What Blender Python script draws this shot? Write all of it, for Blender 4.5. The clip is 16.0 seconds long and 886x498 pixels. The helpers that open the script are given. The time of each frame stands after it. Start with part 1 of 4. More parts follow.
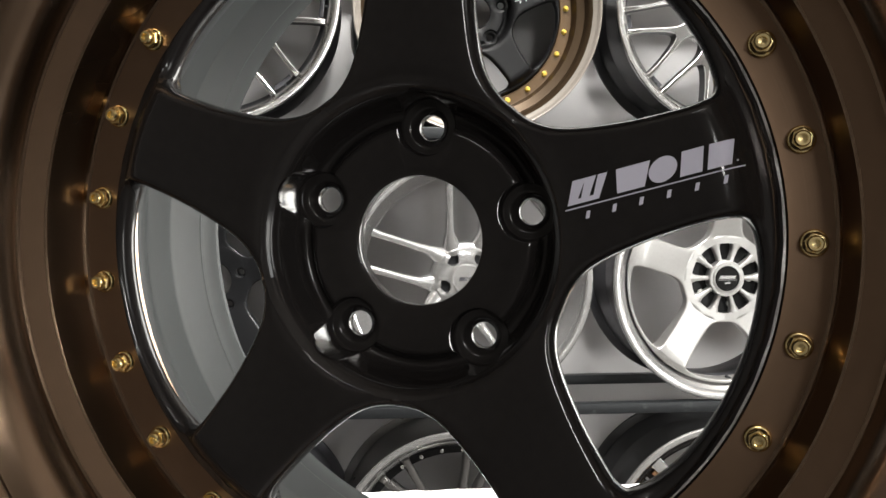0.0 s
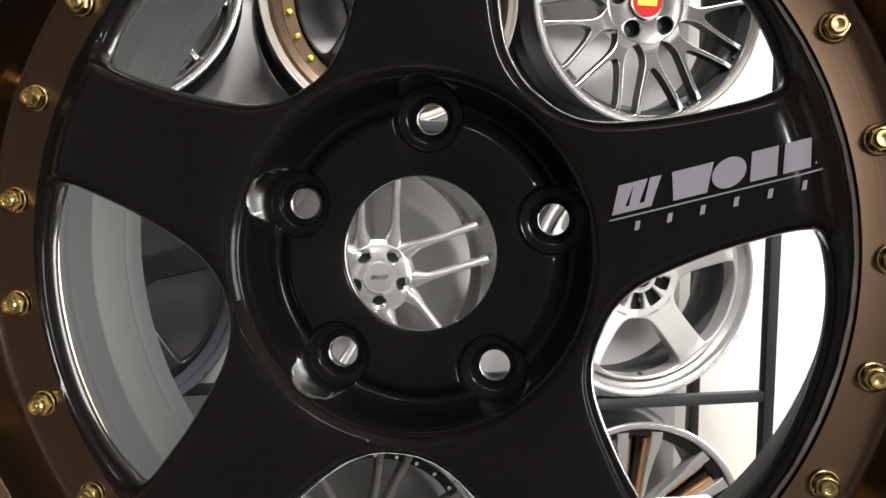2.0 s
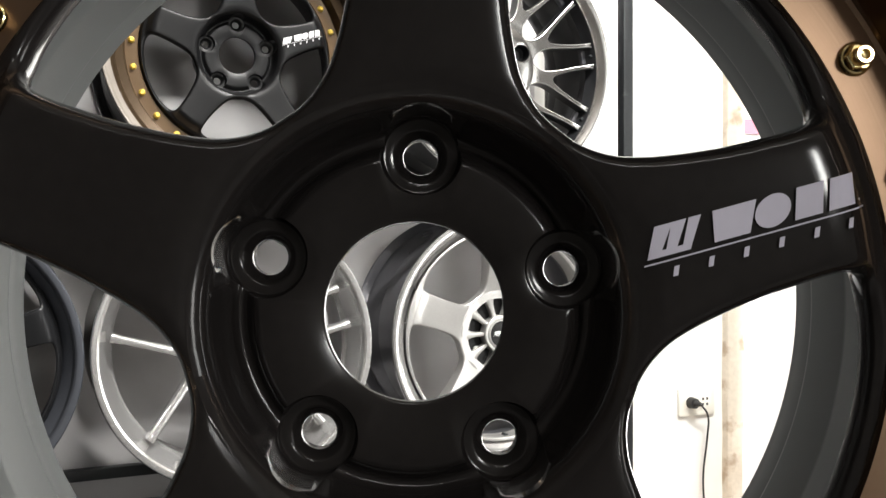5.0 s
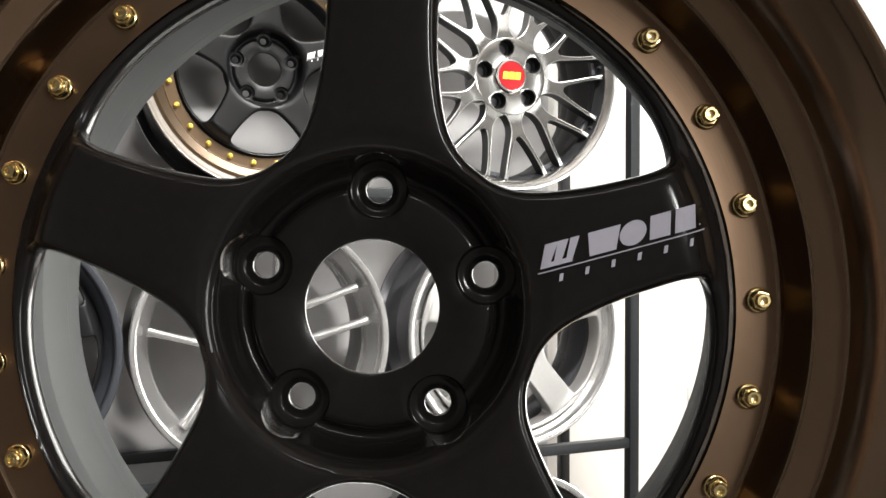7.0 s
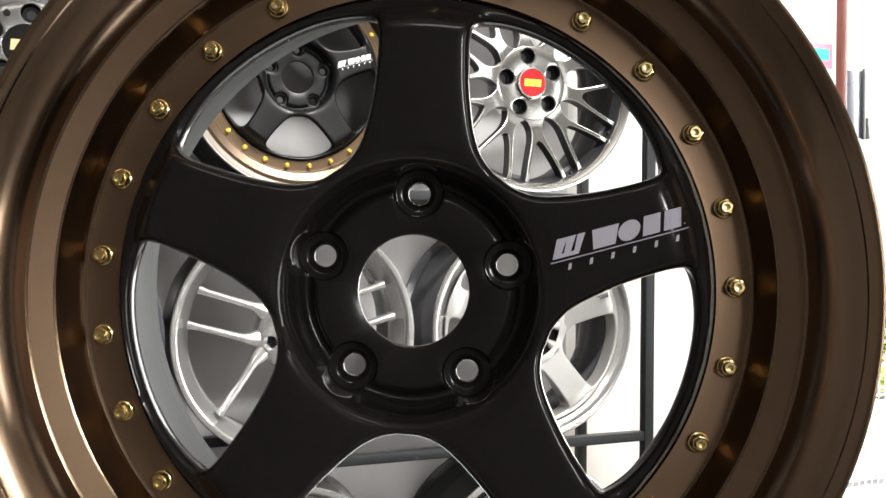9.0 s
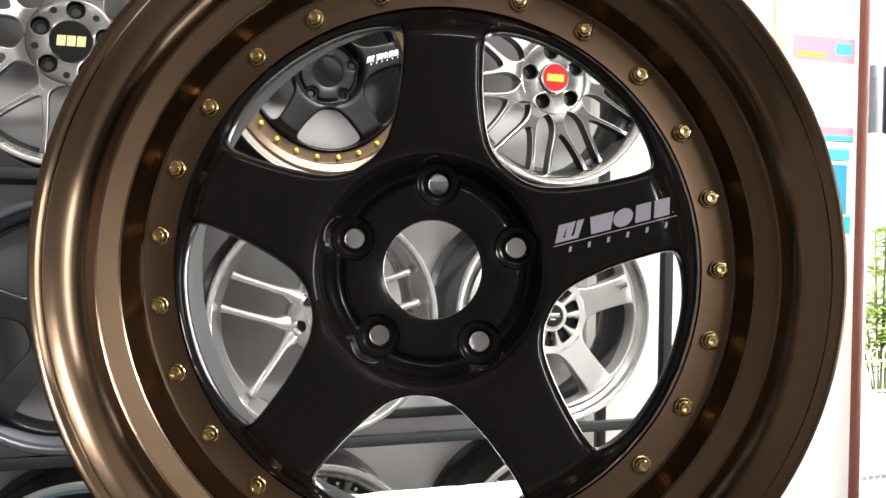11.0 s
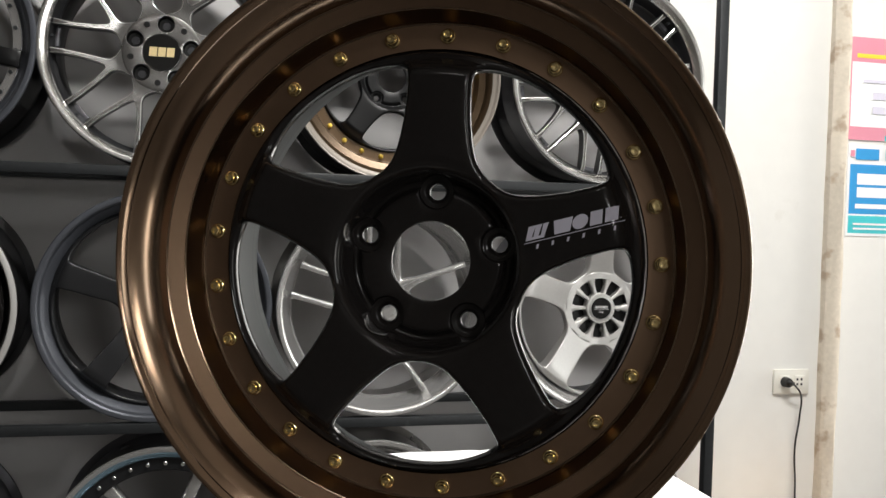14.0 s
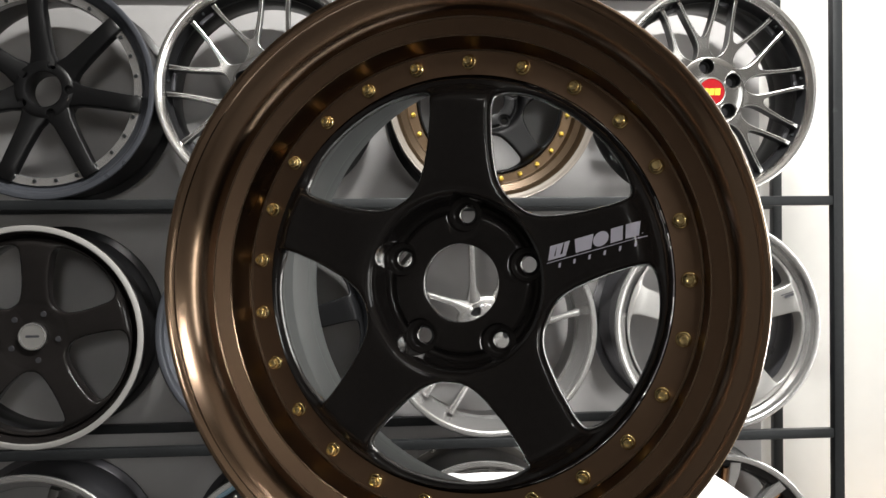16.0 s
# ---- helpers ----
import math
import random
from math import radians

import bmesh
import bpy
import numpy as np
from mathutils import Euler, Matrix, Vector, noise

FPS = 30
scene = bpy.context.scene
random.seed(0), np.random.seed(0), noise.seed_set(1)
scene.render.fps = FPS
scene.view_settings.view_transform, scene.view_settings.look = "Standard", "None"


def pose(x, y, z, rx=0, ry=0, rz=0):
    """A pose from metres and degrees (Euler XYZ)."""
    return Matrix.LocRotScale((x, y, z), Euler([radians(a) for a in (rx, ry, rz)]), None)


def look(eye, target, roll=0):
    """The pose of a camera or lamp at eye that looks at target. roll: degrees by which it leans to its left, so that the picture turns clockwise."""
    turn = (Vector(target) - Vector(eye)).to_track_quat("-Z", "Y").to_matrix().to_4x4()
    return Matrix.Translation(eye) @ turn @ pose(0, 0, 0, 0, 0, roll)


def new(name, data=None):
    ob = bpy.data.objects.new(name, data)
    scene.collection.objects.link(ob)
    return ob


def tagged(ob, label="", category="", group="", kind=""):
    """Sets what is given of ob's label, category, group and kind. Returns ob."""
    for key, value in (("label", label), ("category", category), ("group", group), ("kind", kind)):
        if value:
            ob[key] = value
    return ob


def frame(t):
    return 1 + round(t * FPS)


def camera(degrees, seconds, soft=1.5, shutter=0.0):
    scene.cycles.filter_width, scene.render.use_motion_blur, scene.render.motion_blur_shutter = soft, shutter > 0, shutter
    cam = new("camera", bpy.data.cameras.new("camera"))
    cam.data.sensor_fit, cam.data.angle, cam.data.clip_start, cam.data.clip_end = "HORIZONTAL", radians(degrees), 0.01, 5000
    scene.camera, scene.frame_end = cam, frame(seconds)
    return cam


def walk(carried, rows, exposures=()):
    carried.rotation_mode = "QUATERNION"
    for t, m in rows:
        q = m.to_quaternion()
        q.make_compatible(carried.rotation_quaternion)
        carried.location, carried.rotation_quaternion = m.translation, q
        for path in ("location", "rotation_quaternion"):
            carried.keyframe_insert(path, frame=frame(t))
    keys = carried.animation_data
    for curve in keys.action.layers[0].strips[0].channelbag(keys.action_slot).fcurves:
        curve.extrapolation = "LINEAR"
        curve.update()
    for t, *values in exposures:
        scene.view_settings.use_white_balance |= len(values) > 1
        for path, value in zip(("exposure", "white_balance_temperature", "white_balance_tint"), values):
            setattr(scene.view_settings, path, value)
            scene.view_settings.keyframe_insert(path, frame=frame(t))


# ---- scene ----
cam = camera(52.2, 16.0)
PATH = [
    (0, (-0.0348, -0.4517, 1.0310), (0.1738, 1.5314, 0.8774), 0.32),
    (0.5, (-0.0376, -0.4354, 1.0318), (0.2143, 1.5429, 0.8801), 0.27),
    (1, (-0.0504, -0.4109, 1.0320), (0.2458, 1.5610, 0.8771), 0.37),
    (1.5, (-0.0632, -0.3902, 1.0318), (0.3121, 1.5679, 0.8727), 0.57),
    (2, (-0.0776, -0.3685, 1.0346), (0.3821, 1.5706, 0.8655), 0.79),
    (2.5, (-0.0883, -0.3484, 1.0300), (0.4501, 1.5706, 0.8644), 0.91),
    (3, (-0.0892, -0.3239, 1.0285), (0.5218, 1.5744, 0.8763), 0.76),
    (3.5, (-0.0980, -0.3042, 1.0255), (0.6087, 1.5637, 0.9177), 0.82),
    (4, (-0.1179, -0.2959, 1.0260), (0.6556, 1.5471, 0.9539), 0.58),
    (4.5, (-0.1198, -0.2973, 1.0263), (0.6974, 1.5275, 0.9780), 0.50),
    (5, (-0.1256, -0.2997, 1.0270), (0.6963, 1.5235, 1.0021), -0.16),
    (7.3, (-0.1374, -0.4330, 1.0343), (0.6118, 1.4212, 1.0095), 0.12),
    (7.5, (-0.1405, -0.4421, 1.0332), (0.6060, 1.4133, 1.0137), 0.12),
    (8, (-0.1494, -0.4588, 1.0336), (0.5815, 1.4027, 1.0096), 0.15),
    (8.5, (-0.1657, -0.4781, 1.0326), (0.5547, 1.3875, 1.0057), 0.31),
    (9, (-0.1733, -0.4988, 1.0311), (0.5393, 1.3698, 1.0064), 0.34),
    (9.2, (-0.1796, -0.5050, 1.0260), (0.5445, 1.3593, 1.0222), 0.38),
    (11.3, (-0.1943, -0.5777, 1.0275), (0.4478, 1.3158, 0.9802), 0.89),
    (11.5, (-0.1990, -0.5853, 1.0301), (0.4370, 1.3102, 0.9817), 0.91),
    (12, (-0.2254, -0.5919, 1.0327), (0.4520, 1.2887, 0.9658), 0.93),
    (12.5, (-0.2423, -0.6206, 1.0361), (0.4709, 1.2467, 0.9670), 0.47),
    (13, (-0.2024, -0.6512, 1.0290), (0.4504, 1.2380, 0.9603), 0.57),
    (13.5, (-0.1721, -0.6876, 1.0275), (0.3908, 1.2298, 0.9472), 1.11),
    (14, (-0.1692, -0.7228, 1.0333), (0.3110, 1.2177, 0.9715), 1.59),
    (14.5, (-0.1463, -0.7395, 1.0343), (0.2568, 1.2190, 0.9904), 1.55),
    (15, (-0.1120, -0.7509, 1.0354), (0.2093, 1.2228, 1.0029), 0.96),
    (15.5, (-0.0947, -0.7542, 1.0396), (0.1608, 1.2291, 1.0053), 0.16),
    (16, (-0.0775, -0.7506, 1.0362), (0.0906, 1.2422, 1.0163), -0.55),
]
EXPOSURES = [(0.0, 1.92), (5.0, 2.0), (9.0, 2.08), (12.2, 1.92), (13.0, 1.50), (13.5, 1.27), (14.5, 1.08), (15.5, 1.06), (16.0, 1.5)]
walk(cam, [(t, look(eye, target, roll)) for t, eye, target, roll in PATH], EXPOSURES)

# ---------- world, sun and lamps ----------
world = bpy.data.worlds.new("sky")
scene.world = world
world.use_nodes = True
wn = world.node_tree
sky = wn.nodes.new("ShaderNodeTexSky")
sky.sky_type = 'NISHITA'
sky.sun_disc = False
sky.sun_elevation, sky.sun_rotation = radians(56.0), radians(260.5)
wn.links.new(sky.outputs[0], wn.nodes["Background"].inputs[0])
wn.nodes["Background"].inputs[1].default_value = 0.05

sun = new("sun", bpy.data.lights.new("sun", 'SUN'))
sun.data.energy, sun.data.angle, sun.data.color = 4.0, radians(0.5), (1.0, 0.95, 0.87)
sun.matrix_world = look((-3.0, 4.0, 9.0), (3.0, 5.0, 0.0))


def area_lamp(name, eye, target, sx, sy, power, colour):
    data = bpy.data.lights.new(name, 'AREA')
    data.shape, data.size, data.size_y, data.energy, data.color = 'RECTANGLE', sx, sy, power, colour
    ob = new(name, data)
    ob.matrix_world = look(eye, target)
    return ob


# daylight that comes in at the doorway, and added tubes, unseen, under the ceiling
area_lamp("doorway_daylight", (2.75, 1.64, 1.25), (0.6, 0.2, 1.0), 1.5, 2.2, 46, (1.0, 0.98, 0.93))
# fill from an unseen high window, added to light the wheels from the front
area_lamp("added_window_fill", (0.42, -3.62, 1.75), (0.42, 0.0, 1.1), 0.40, 0.55, 9, (1.0, 0.99, 0.95))
# unseen side door, added as a bright source for the spokes to reflect
area_lamp("added_side_door_fill", (3.62, -2.95, 1.1), (0.5, 0.6, 1.1), 0.85, 2.3, 12, (1.0, 0.99, 0.95))
# assumed tubes, out of view, added to brighten the rack and the room
area_lamp("added_tube_front", (0.78, 0.04, 2.86), (0.78, 0.70, 0.0), 1.2, 0.10, 42, (1.0, 0.985, 0.945))
area_lamp("added_tube_rear", (-0.6, -2.2, 2.86), (-0.6, -2.2, 0.0), 1.2, 0.10, 3, (1.0, 0.985, 0.945))

# ---------- materials ----------


def material(name, base, rough=0.5, metal=0.0, vary=0.12, scale=30.0, bump=0.0, coat=0.0, spec=0.5, aniso=0.0,
             stain=None, rough_vary=0.12, coat_rough=0.06):
    m = bpy.data.materials.new(name)
    m.use_nodes = True
    nt = m.node_tree
    b = nt.nodes["Principled BSDF"]
    b.inputs["Metallic"].default_value = metal
    b.inputs["Specular IOR Level"].default_value = spec
    b.inputs["Coat Weight"].default_value = coat
    b.inputs["Coat Roughness"].default_value = coat_rough
    b.inputs["Anisotropic"].default_value = aniso
    if aniso:
        tg = nt.nodes.new("ShaderNodeTangent")
        tg.direction_type, tg.axis = 'RADIAL', 'Y'
        nt.links.new(tg.outputs[0], b.inputs["Tangent"])
        b.inputs["Anisotropic Rotation"].default_value = 0.25
    tc = nt.nodes.new("ShaderNodeTexCoord")
    fine = nt.nodes.new("ShaderNodeTexNoise")
    fine.inputs["Scale"].default_value, fine.inputs["Detail"].default_value = scale * 9, 5
    wide = nt.nodes.new("ShaderNodeTexNoise")
    wide.inputs["Scale"].default_value, wide.inputs["Detail"].default_value = scale * 0.35, 4
    for n in (fine, wide):
        nt.links.new(tc.outputs["Object"], n.inputs["Vector"])
    mix = nt.nodes.new("ShaderNodeMix")
    mix.data_type = 'FLOAT'
    mix.inputs[0].default_value = 0.4
    nt.links.new(wide.outputs["Fac"], mix.inputs[2])
    nt.links.new(fine.outputs["Fac"], mix.inputs[3])
    ramp = nt.nodes.new("ShaderNodeMapRange")
    ramp.inputs[1].default_value, ramp.inputs[2].default_value = 0.3, 0.7
    ramp.inputs[3].default_value, ramp.inputs[4].default_value = 1 - vary, 1 + vary
    nt.links.new(mix.outputs[0], ramp.inputs[0])
    mul = nt.nodes.new("ShaderNodeVectorMath")
    mul.operation = 'SCALE'
    mul.inputs[0].default_value = base[:3]
    nt.links.new(ramp.outputs[0], mul.inputs["Scale"])
    colour = mul.outputs[0]
    if stain:
        spots = nt.nodes.new("ShaderNodeTexNoise")
        spots.inputs["Scale"].default_value, spots.inputs["Detail"].default_value = stain[1], 7
        nt.links.new(tc.outputs["Object"], spots.inputs["Vector"])
        cut = nt.nodes.new("ShaderNodeMapRange")
        cut.inputs[1].default_value, cut.inputs[2].default_value = stain[2], stain[2] + 0.09
        nt.links.new(spots.outputs["Fac"], cut.inputs[0])
        sm = nt.nodes.new("ShaderNodeMix")
        sm.data_type = 'RGBA'
        nt.links.new(cut.outputs[0], sm.inputs[0])
        nt.links.new(colour, sm.inputs[6])
        sm.inputs[7].default_value = (*stain[0], 1)
        colour = sm.outputs[2]
    nt.links.new(colour, b.inputs["Base Color"])
    rr = nt.nodes.new("ShaderNodeMapRange")
    rr.inputs[1].default_value, rr.inputs[2].default_value = 0.3, 0.7
    rr.inputs[3].default_value, rr.inputs[4].default_value = max(0.02, rough * (1 - rough_vary)), min(1, rough * (1 + rough_vary))
    nt.links.new(wide.outputs["Fac"], rr.inputs[0])
    nt.links.new(rr.outputs[0], b.inputs["Roughness"])
    if bump:
        bn = nt.nodes.new("ShaderNodeBump")
        bn.inputs["Strength"].default_value, bn.inputs["Distance"].default_value = bump, 0.002
        nt.links.new(mix.outputs[0], bn.inputs["Height"])
        nt.links.new(bn.outputs[0], b.inputs["Normal"])
    return m


BLACK_GLOSS = material("gloss_black_paint", (0.0148, 0.0131, 0.0127), 0.16, 0, 0.2, 20, 0, 0.10, 0.28, coat_rough=0.07)
BLACK_SATIN = material("satin_black_paint", (0.006, 0.006, 0.0065), 0.36, 0, 0.2, 20, 0, 0, 0.27)
BLACK_RIM = material("black_barrel_paint", (0.010, 0.010, 0.011), 0.33, 0, 0.25, 16)
BRONZE = material("polished_bronze_anodised", (0.280, 0.189, 0.125), 0.20, 1.0, 0.05, 14, 0, 0.42, 0.5, 0.72, coat_rough=0.10)
BRONZE_SATIN = material("satin_bronze_land", (0.215, 0.140, 0.092), 0.40, 1.0, 0.06, 14)
# bronze of the step wall, its colour darkened for the dark room it reflects
BRONZE_STEP_SHADED = material("shaded_satin_bronze_step", (0.22, 0.142, 0.090), 0.29, 1.0, 0.06, 14)


def turned_lines(m, strength):
    """Fine concentric lathe lines about the y axis, as relief and a slight change of gloss."""
    nt = m.node_tree
    b = nt.nodes["Principled BSDF"]
    tc = nt.nodes.new("ShaderNodeTexCoord")
    flat = nt.nodes.new("ShaderNodeVectorMath")
    flat.operation = 'MULTIPLY'
    flat.inputs[1].default_value = (1, 0, 1)
    nt.links.new(tc.outputs["Object"], flat.inputs[0])
    ln = nt.nodes.new("ShaderNodeVectorMath")
    ln.operation = 'LENGTH'
    nt.links.new(flat.outputs[0], ln.inputs[0])
    nz = nt.nodes.new("ShaderNodeTexNoise")
    nz.noise_dimensions = '1D'
    nz.inputs["Scale"].default_value, nz.inputs["Detail"].default_value = 700, 3
    nt.links.new(ln.outputs["Value"], nz.inputs["W"])
    bn = nt.nodes.new("ShaderNodeBump")
    bn.inputs["Strength"].default_value, bn.inputs["Distance"].default_value = strength, 0.0006
    nt.links.new(nz.outputs["Fac"], bn.inputs["Height"])
    nt.links.new(bn.outputs[0], b.inputs["Normal"])


turned_lines(BRONZE, 0.06)
turned_lines(BRONZE_SATIN, 0.05)
BRONZE_FLAT = material("satin_bronze_paint", (0.085, 0.050, 0.022), 0.36, 0.4, 0.06, 20)
BRONZE_DARK = material("dark_bronze_wall", (0.070, 0.046, 0.026), 0.3, 0.6, 0.06, 20)
GOLD = material("gold_plated_bolt", (0.88, 0.69, 0.34), 0.21, 1.0, 0.08, 60)
GOLD_DULL = material("gold_bolt_head", (0.90, 0.66, 0.13), 0.3, 0.7, 0.08, 60)
BARREL_GREY = material("grey_inner_barrel_paint", (0.036, 0.041, 0.0415), 0.46, 0.0, 0.06, 10, 0, 0, 0.3)
SILVER = material("bright_silver_paint", (0.74, 0.735, 0.73), 0.24, 0.86, 0.05, 20, 0, 0.25)
SILVER_MACHINED = material("machined_aluminium_face", (0.64, 0.63, 0.615), 0.34, 0.8, 0.06, 24)
# a darker silver, on two barrels and on two wheels' spokes and hubs
SILVER_SHADOW = material("darker_silver_paint", (0.27, 0.262, 0.255), 0.30, 0.85, 0.08, 24)
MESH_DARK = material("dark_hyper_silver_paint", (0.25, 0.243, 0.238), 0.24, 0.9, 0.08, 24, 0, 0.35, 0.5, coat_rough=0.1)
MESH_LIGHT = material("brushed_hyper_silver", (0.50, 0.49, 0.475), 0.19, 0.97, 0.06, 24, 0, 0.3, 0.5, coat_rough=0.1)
EDGE_BRIGHT = material("bright_spoke_edge", (0.86, 0.85, 0.83), 0.30, 0.85, 0.05, 24)
CHROME = material("polished_aluminium_lip", (0.80, 0.79, 0.77), 0.23, 1.0, 0.05, 12)
LIP_WHITE = material("white_lip_stripe", (0.46, 0.45, 0.435), 0.35, 0.3, 0.05, 20)
LIP_BEIGE = material("pale_beige_lip_edge", (0.27, 0.24, 0.21), 0.35, 0.3, 0.05, 20)
LIP_GREY = material("grey_blue_lip_paint", (0.10, 0.107, 0.125), 0.3, 0.5, 0.06, 20)
GUNMETAL = material("gunmetal_paint", (0.022, 0.0225, 0.0245), 0.34, 0.4, 0.1, 20)
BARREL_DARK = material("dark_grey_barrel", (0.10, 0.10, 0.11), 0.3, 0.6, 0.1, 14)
BLUE_LIP = material("blue_anodised_lip", (0.30, 0.45, 0.56), 0.25, 0.8, 0.06, 16)
COPPER = material("brushed_copper_tint", (0.70, 0.40, 0.22), 0.27, 0.9, 0.08, 30)
RED_CAP = material("red_centre_cap", (0.36, 0.010, 0.014), 0.22, 0, 0.05, 40, 0, 0.6)
YELLOW_MARK = material("yellow_cap_mark", (0.90, 0.62, 0.05), 0.35)
GOLD_MARK = material("pale_gold_cap_mark", (0.75, 0.60, 0.32), 0.3, 0.4)
CAP_BLACK = material("black_centre_cap", (0.008, 0.008, 0.008), 0.12, 0, 0.1, 30, 0, 0.5)
DECAL = material("lilac_grey_decal", (0.60, 0.58, 0.68), 0.6, 0, 0.03, 40, 0, 0, 0.15)
DECAL_WHITE = material("white_decal", (0.75, 0.75, 0.76), 0.45, 0, 0.04, 40)
DECAL_DARK = material("dark_print", (0.05, 0.05, 0.06), 0.5)
STEEL_BLACK = material("black_painted_steel", (0.020, 0.022, 0.024), 0.42, 0.2, 0.25, 12, 0.15, 0, 0.5, stain=((0.06, 0.065, 0.065), 22, 0.64))
WALL_WHITE = material("white_wall_paint", (0.715, 0.705, 0.68), 0.75, 0, 0.035, 2.2, 0.35, 0, 0.3, stain=((0.62, 0.60, 0.555), 5.0, 0.66))
BOARD_GREY = material("grey_back_board", (0.46, 0.45, 0.45), 0.6, 0, 0.07, 2.5, 0.1)
PIER_PAINT = material("weathered_beige_paint", (0.55, 0.49, 0.41), 0.75, 0, 0.16, 8, 0.5, 0, 0.3, stain=((0.38, 0.30, 0.225), 13, 0.56))
JAMB_RED = material("red_brown_painted_steel", (0.13, 0.036, 0.025), 0.45, 0, 0.12, 12, 0.1)
PAPER = material("white_paper_cover", (0.82, 0.82, 0.83), 0.7, 0, 0.02, 5, 0.2)
WOOD = material("varnished_pale_wood", (0.50, 0.33, 0.18), 0.45, 0, 0.2, 9, 0.15)
CONCRETE = material("grey_concrete_floor", (0.075, 0.070, 0.066), 0.6, 0, 0.12, 3, 0.3, stain=((0.10, 0.095, 0.09), 2.5, 0.6))
CEILING = material("dim_brown_grey_ceiling_paint", (0.44, 0.41, 0.38), 0.85, 0, 0.04, 2, 0.2)
ROOM_PALE = material("pale_grey_plaster", (0.17, 0.16, 0.15), 0.8, 0, 0.08, 2, 0.3)
ROOM_DARK = material("dim_grey_plaster", (0.15, 0.141, 0.134), 0.8, 0, 0.1, 2, 0.3)
PLASTIC_WHITE = material("ivory_socket_plastic", (0.72, 0.70, 0.64), 0.35, 0, 0.03, 30)
PLASTIC_BLACK = material("black_rubber", (0.012, 0.012, 0.012), 0.5, 0, 0.1, 40)
PINK = material("pink_poster_print", (0.64, 0.24, 0.32), 0.45, 0, 0.04, 30)
POSTER_WHITE = material("white_poster_paper", (0.80, 0.81, 0.82), 0.45, 0, 0.02, 20)
POSTER_BLUE = material("blue_poster_print", (0.02, 0.27, 0.60), 0.4, 0, 0.06, 20)
POSTER_TEAL = material("teal_poster_print", (0.05, 0.50, 0.55), 0.4, 0, 0.06, 20)
LEAF = material("bright_green_leaves", (0.32, 0.44, 0.10), 0.5, 0, 0.4, 8)
STEM = material("green_brown_stem", (0.10, 0.12, 0.04), 0.6)
CAGE = material("white_painted_wire", (0.72, 0.72, 0.70), 0.45, 0.1, 0.08, 20)
PAVING = material("pale_concrete_paving", (0.50, 0.48, 0.45), 0.8, 0, 0.12, 2.5, 0.4)
SHEET = material("pale_painted_wall", (0.72, 0.70, 0.66), 0.8, 0, 0.05, 1.5, 0.2)

# ---------- mesh helpers ----------


def smooth(bm, angle=38):
    for f in bm.faces:
        f.smooth = True
    lim = radians(angle)
    for e in bm.edges:
        if len(e.link_faces) == 2 and e.calc_face_angle(0) > lim:
            e.smooth = False


def mesh_of(name, bm, mat, angle=38):
    bmesh.ops.recalc_face_normals(bm, faces=bm.faces)
    smooth(bm, angle)
    me = bpy.data.meshes.new(name)
    bm.to_mesh(me)
    bm.free()
    me.materials.append(mat)
    return me


def part(name, bm, mat, parent, label="", at=None, angle=38):
    me = mesh_of(name, bm, mat, angle) if isinstance(bm, bmesh.types.BMesh) else bm
    ob = new(name, me)
    ob.parent = parent
    if at is not None:
        ob.matrix_basis = at
    if label:
        ob["label"] = label
    return ob


def thing(name, m, label, category, group="", kind=""):
    e = new(name)
    e.empty_display_size = 0.05
    e.matrix_basis = m
    return tagged(e, label, category, group, kind)


def box(bm, lo, hi, bevel=0.0):
    vs = [bm.verts.new((x, y, z)) for x in (lo[0], hi[0]) for y in (lo[1], hi[1]) for z in (lo[2], hi[2])]
    fs = [(0, 1, 3, 2), (4, 6, 7, 5), (0, 4, 5, 1), (2, 3, 7, 6), (0, 2, 6, 4), (1, 5, 7, 3)]
    faces = [bm.faces.new([vs[i] for i in f]) for f in fs]
    if bevel:
        es = list({e for f in faces for e in f.edges})
        bmesh.ops.bevel(bm, geom=es, offset=bevel, segments=2, affect='EDGES', profile=0.5)
    return bm


def block(name, lo, hi, mat, label="", category="", kind="structure", bevel=0.0, parent=None):
    bm = bmesh.new()
    box(bm, lo, hi, bevel)
    ob = part(name, bm, mat, parent, angle=30)
    return tagged(ob, label, category, "", kind) if parent is None else ob


def revolve(profile, n=96, closed=False):
    """A ring round the y axis from (radius, y) pairs."""
    bm = bmesh.new()
    rings = []
    for r, y in profile:
        rings.append([bm.verts.new((r * math.sin(2 * math.pi * i / n), y, r * math.cos(2 * math.pi * i / n))) for i in range(n)])
    pairs = list(zip(rings, rings[1:])) + ([(rings[-1], rings[0])] if closed else [])
    for a, b in pairs:
        for i in range(n):
            bm.faces.new((a[i], a[(i + 1) % n], b[(i + 1) % n], b[i]))
    return bm


def disc(r, y0, y1, n=32, bevel=0.0):
    """A round plug whose front is at y0."""
    bm = bmesh.new()
    prof = [(r, y1), (r, y0 + bevel), (r - bevel, y0)] if bevel else [(r, y1), (r, y0)]
    rings = [[bm.verts.new((q * math.sin(2 * math.pi * i / n), y, q * math.cos(2 * math.pi * i / n))) for i in range(n)] for q, y in prof]
    for a, b in zip(rings, rings[1:]):
        for i in range(n):
            bm.faces.new((a[i], a[(i + 1) % n], b[(i + 1) % n], b[i]))
    bm.faces.new(rings[-1])
    bm.faces.new(rings[0])
    return bm


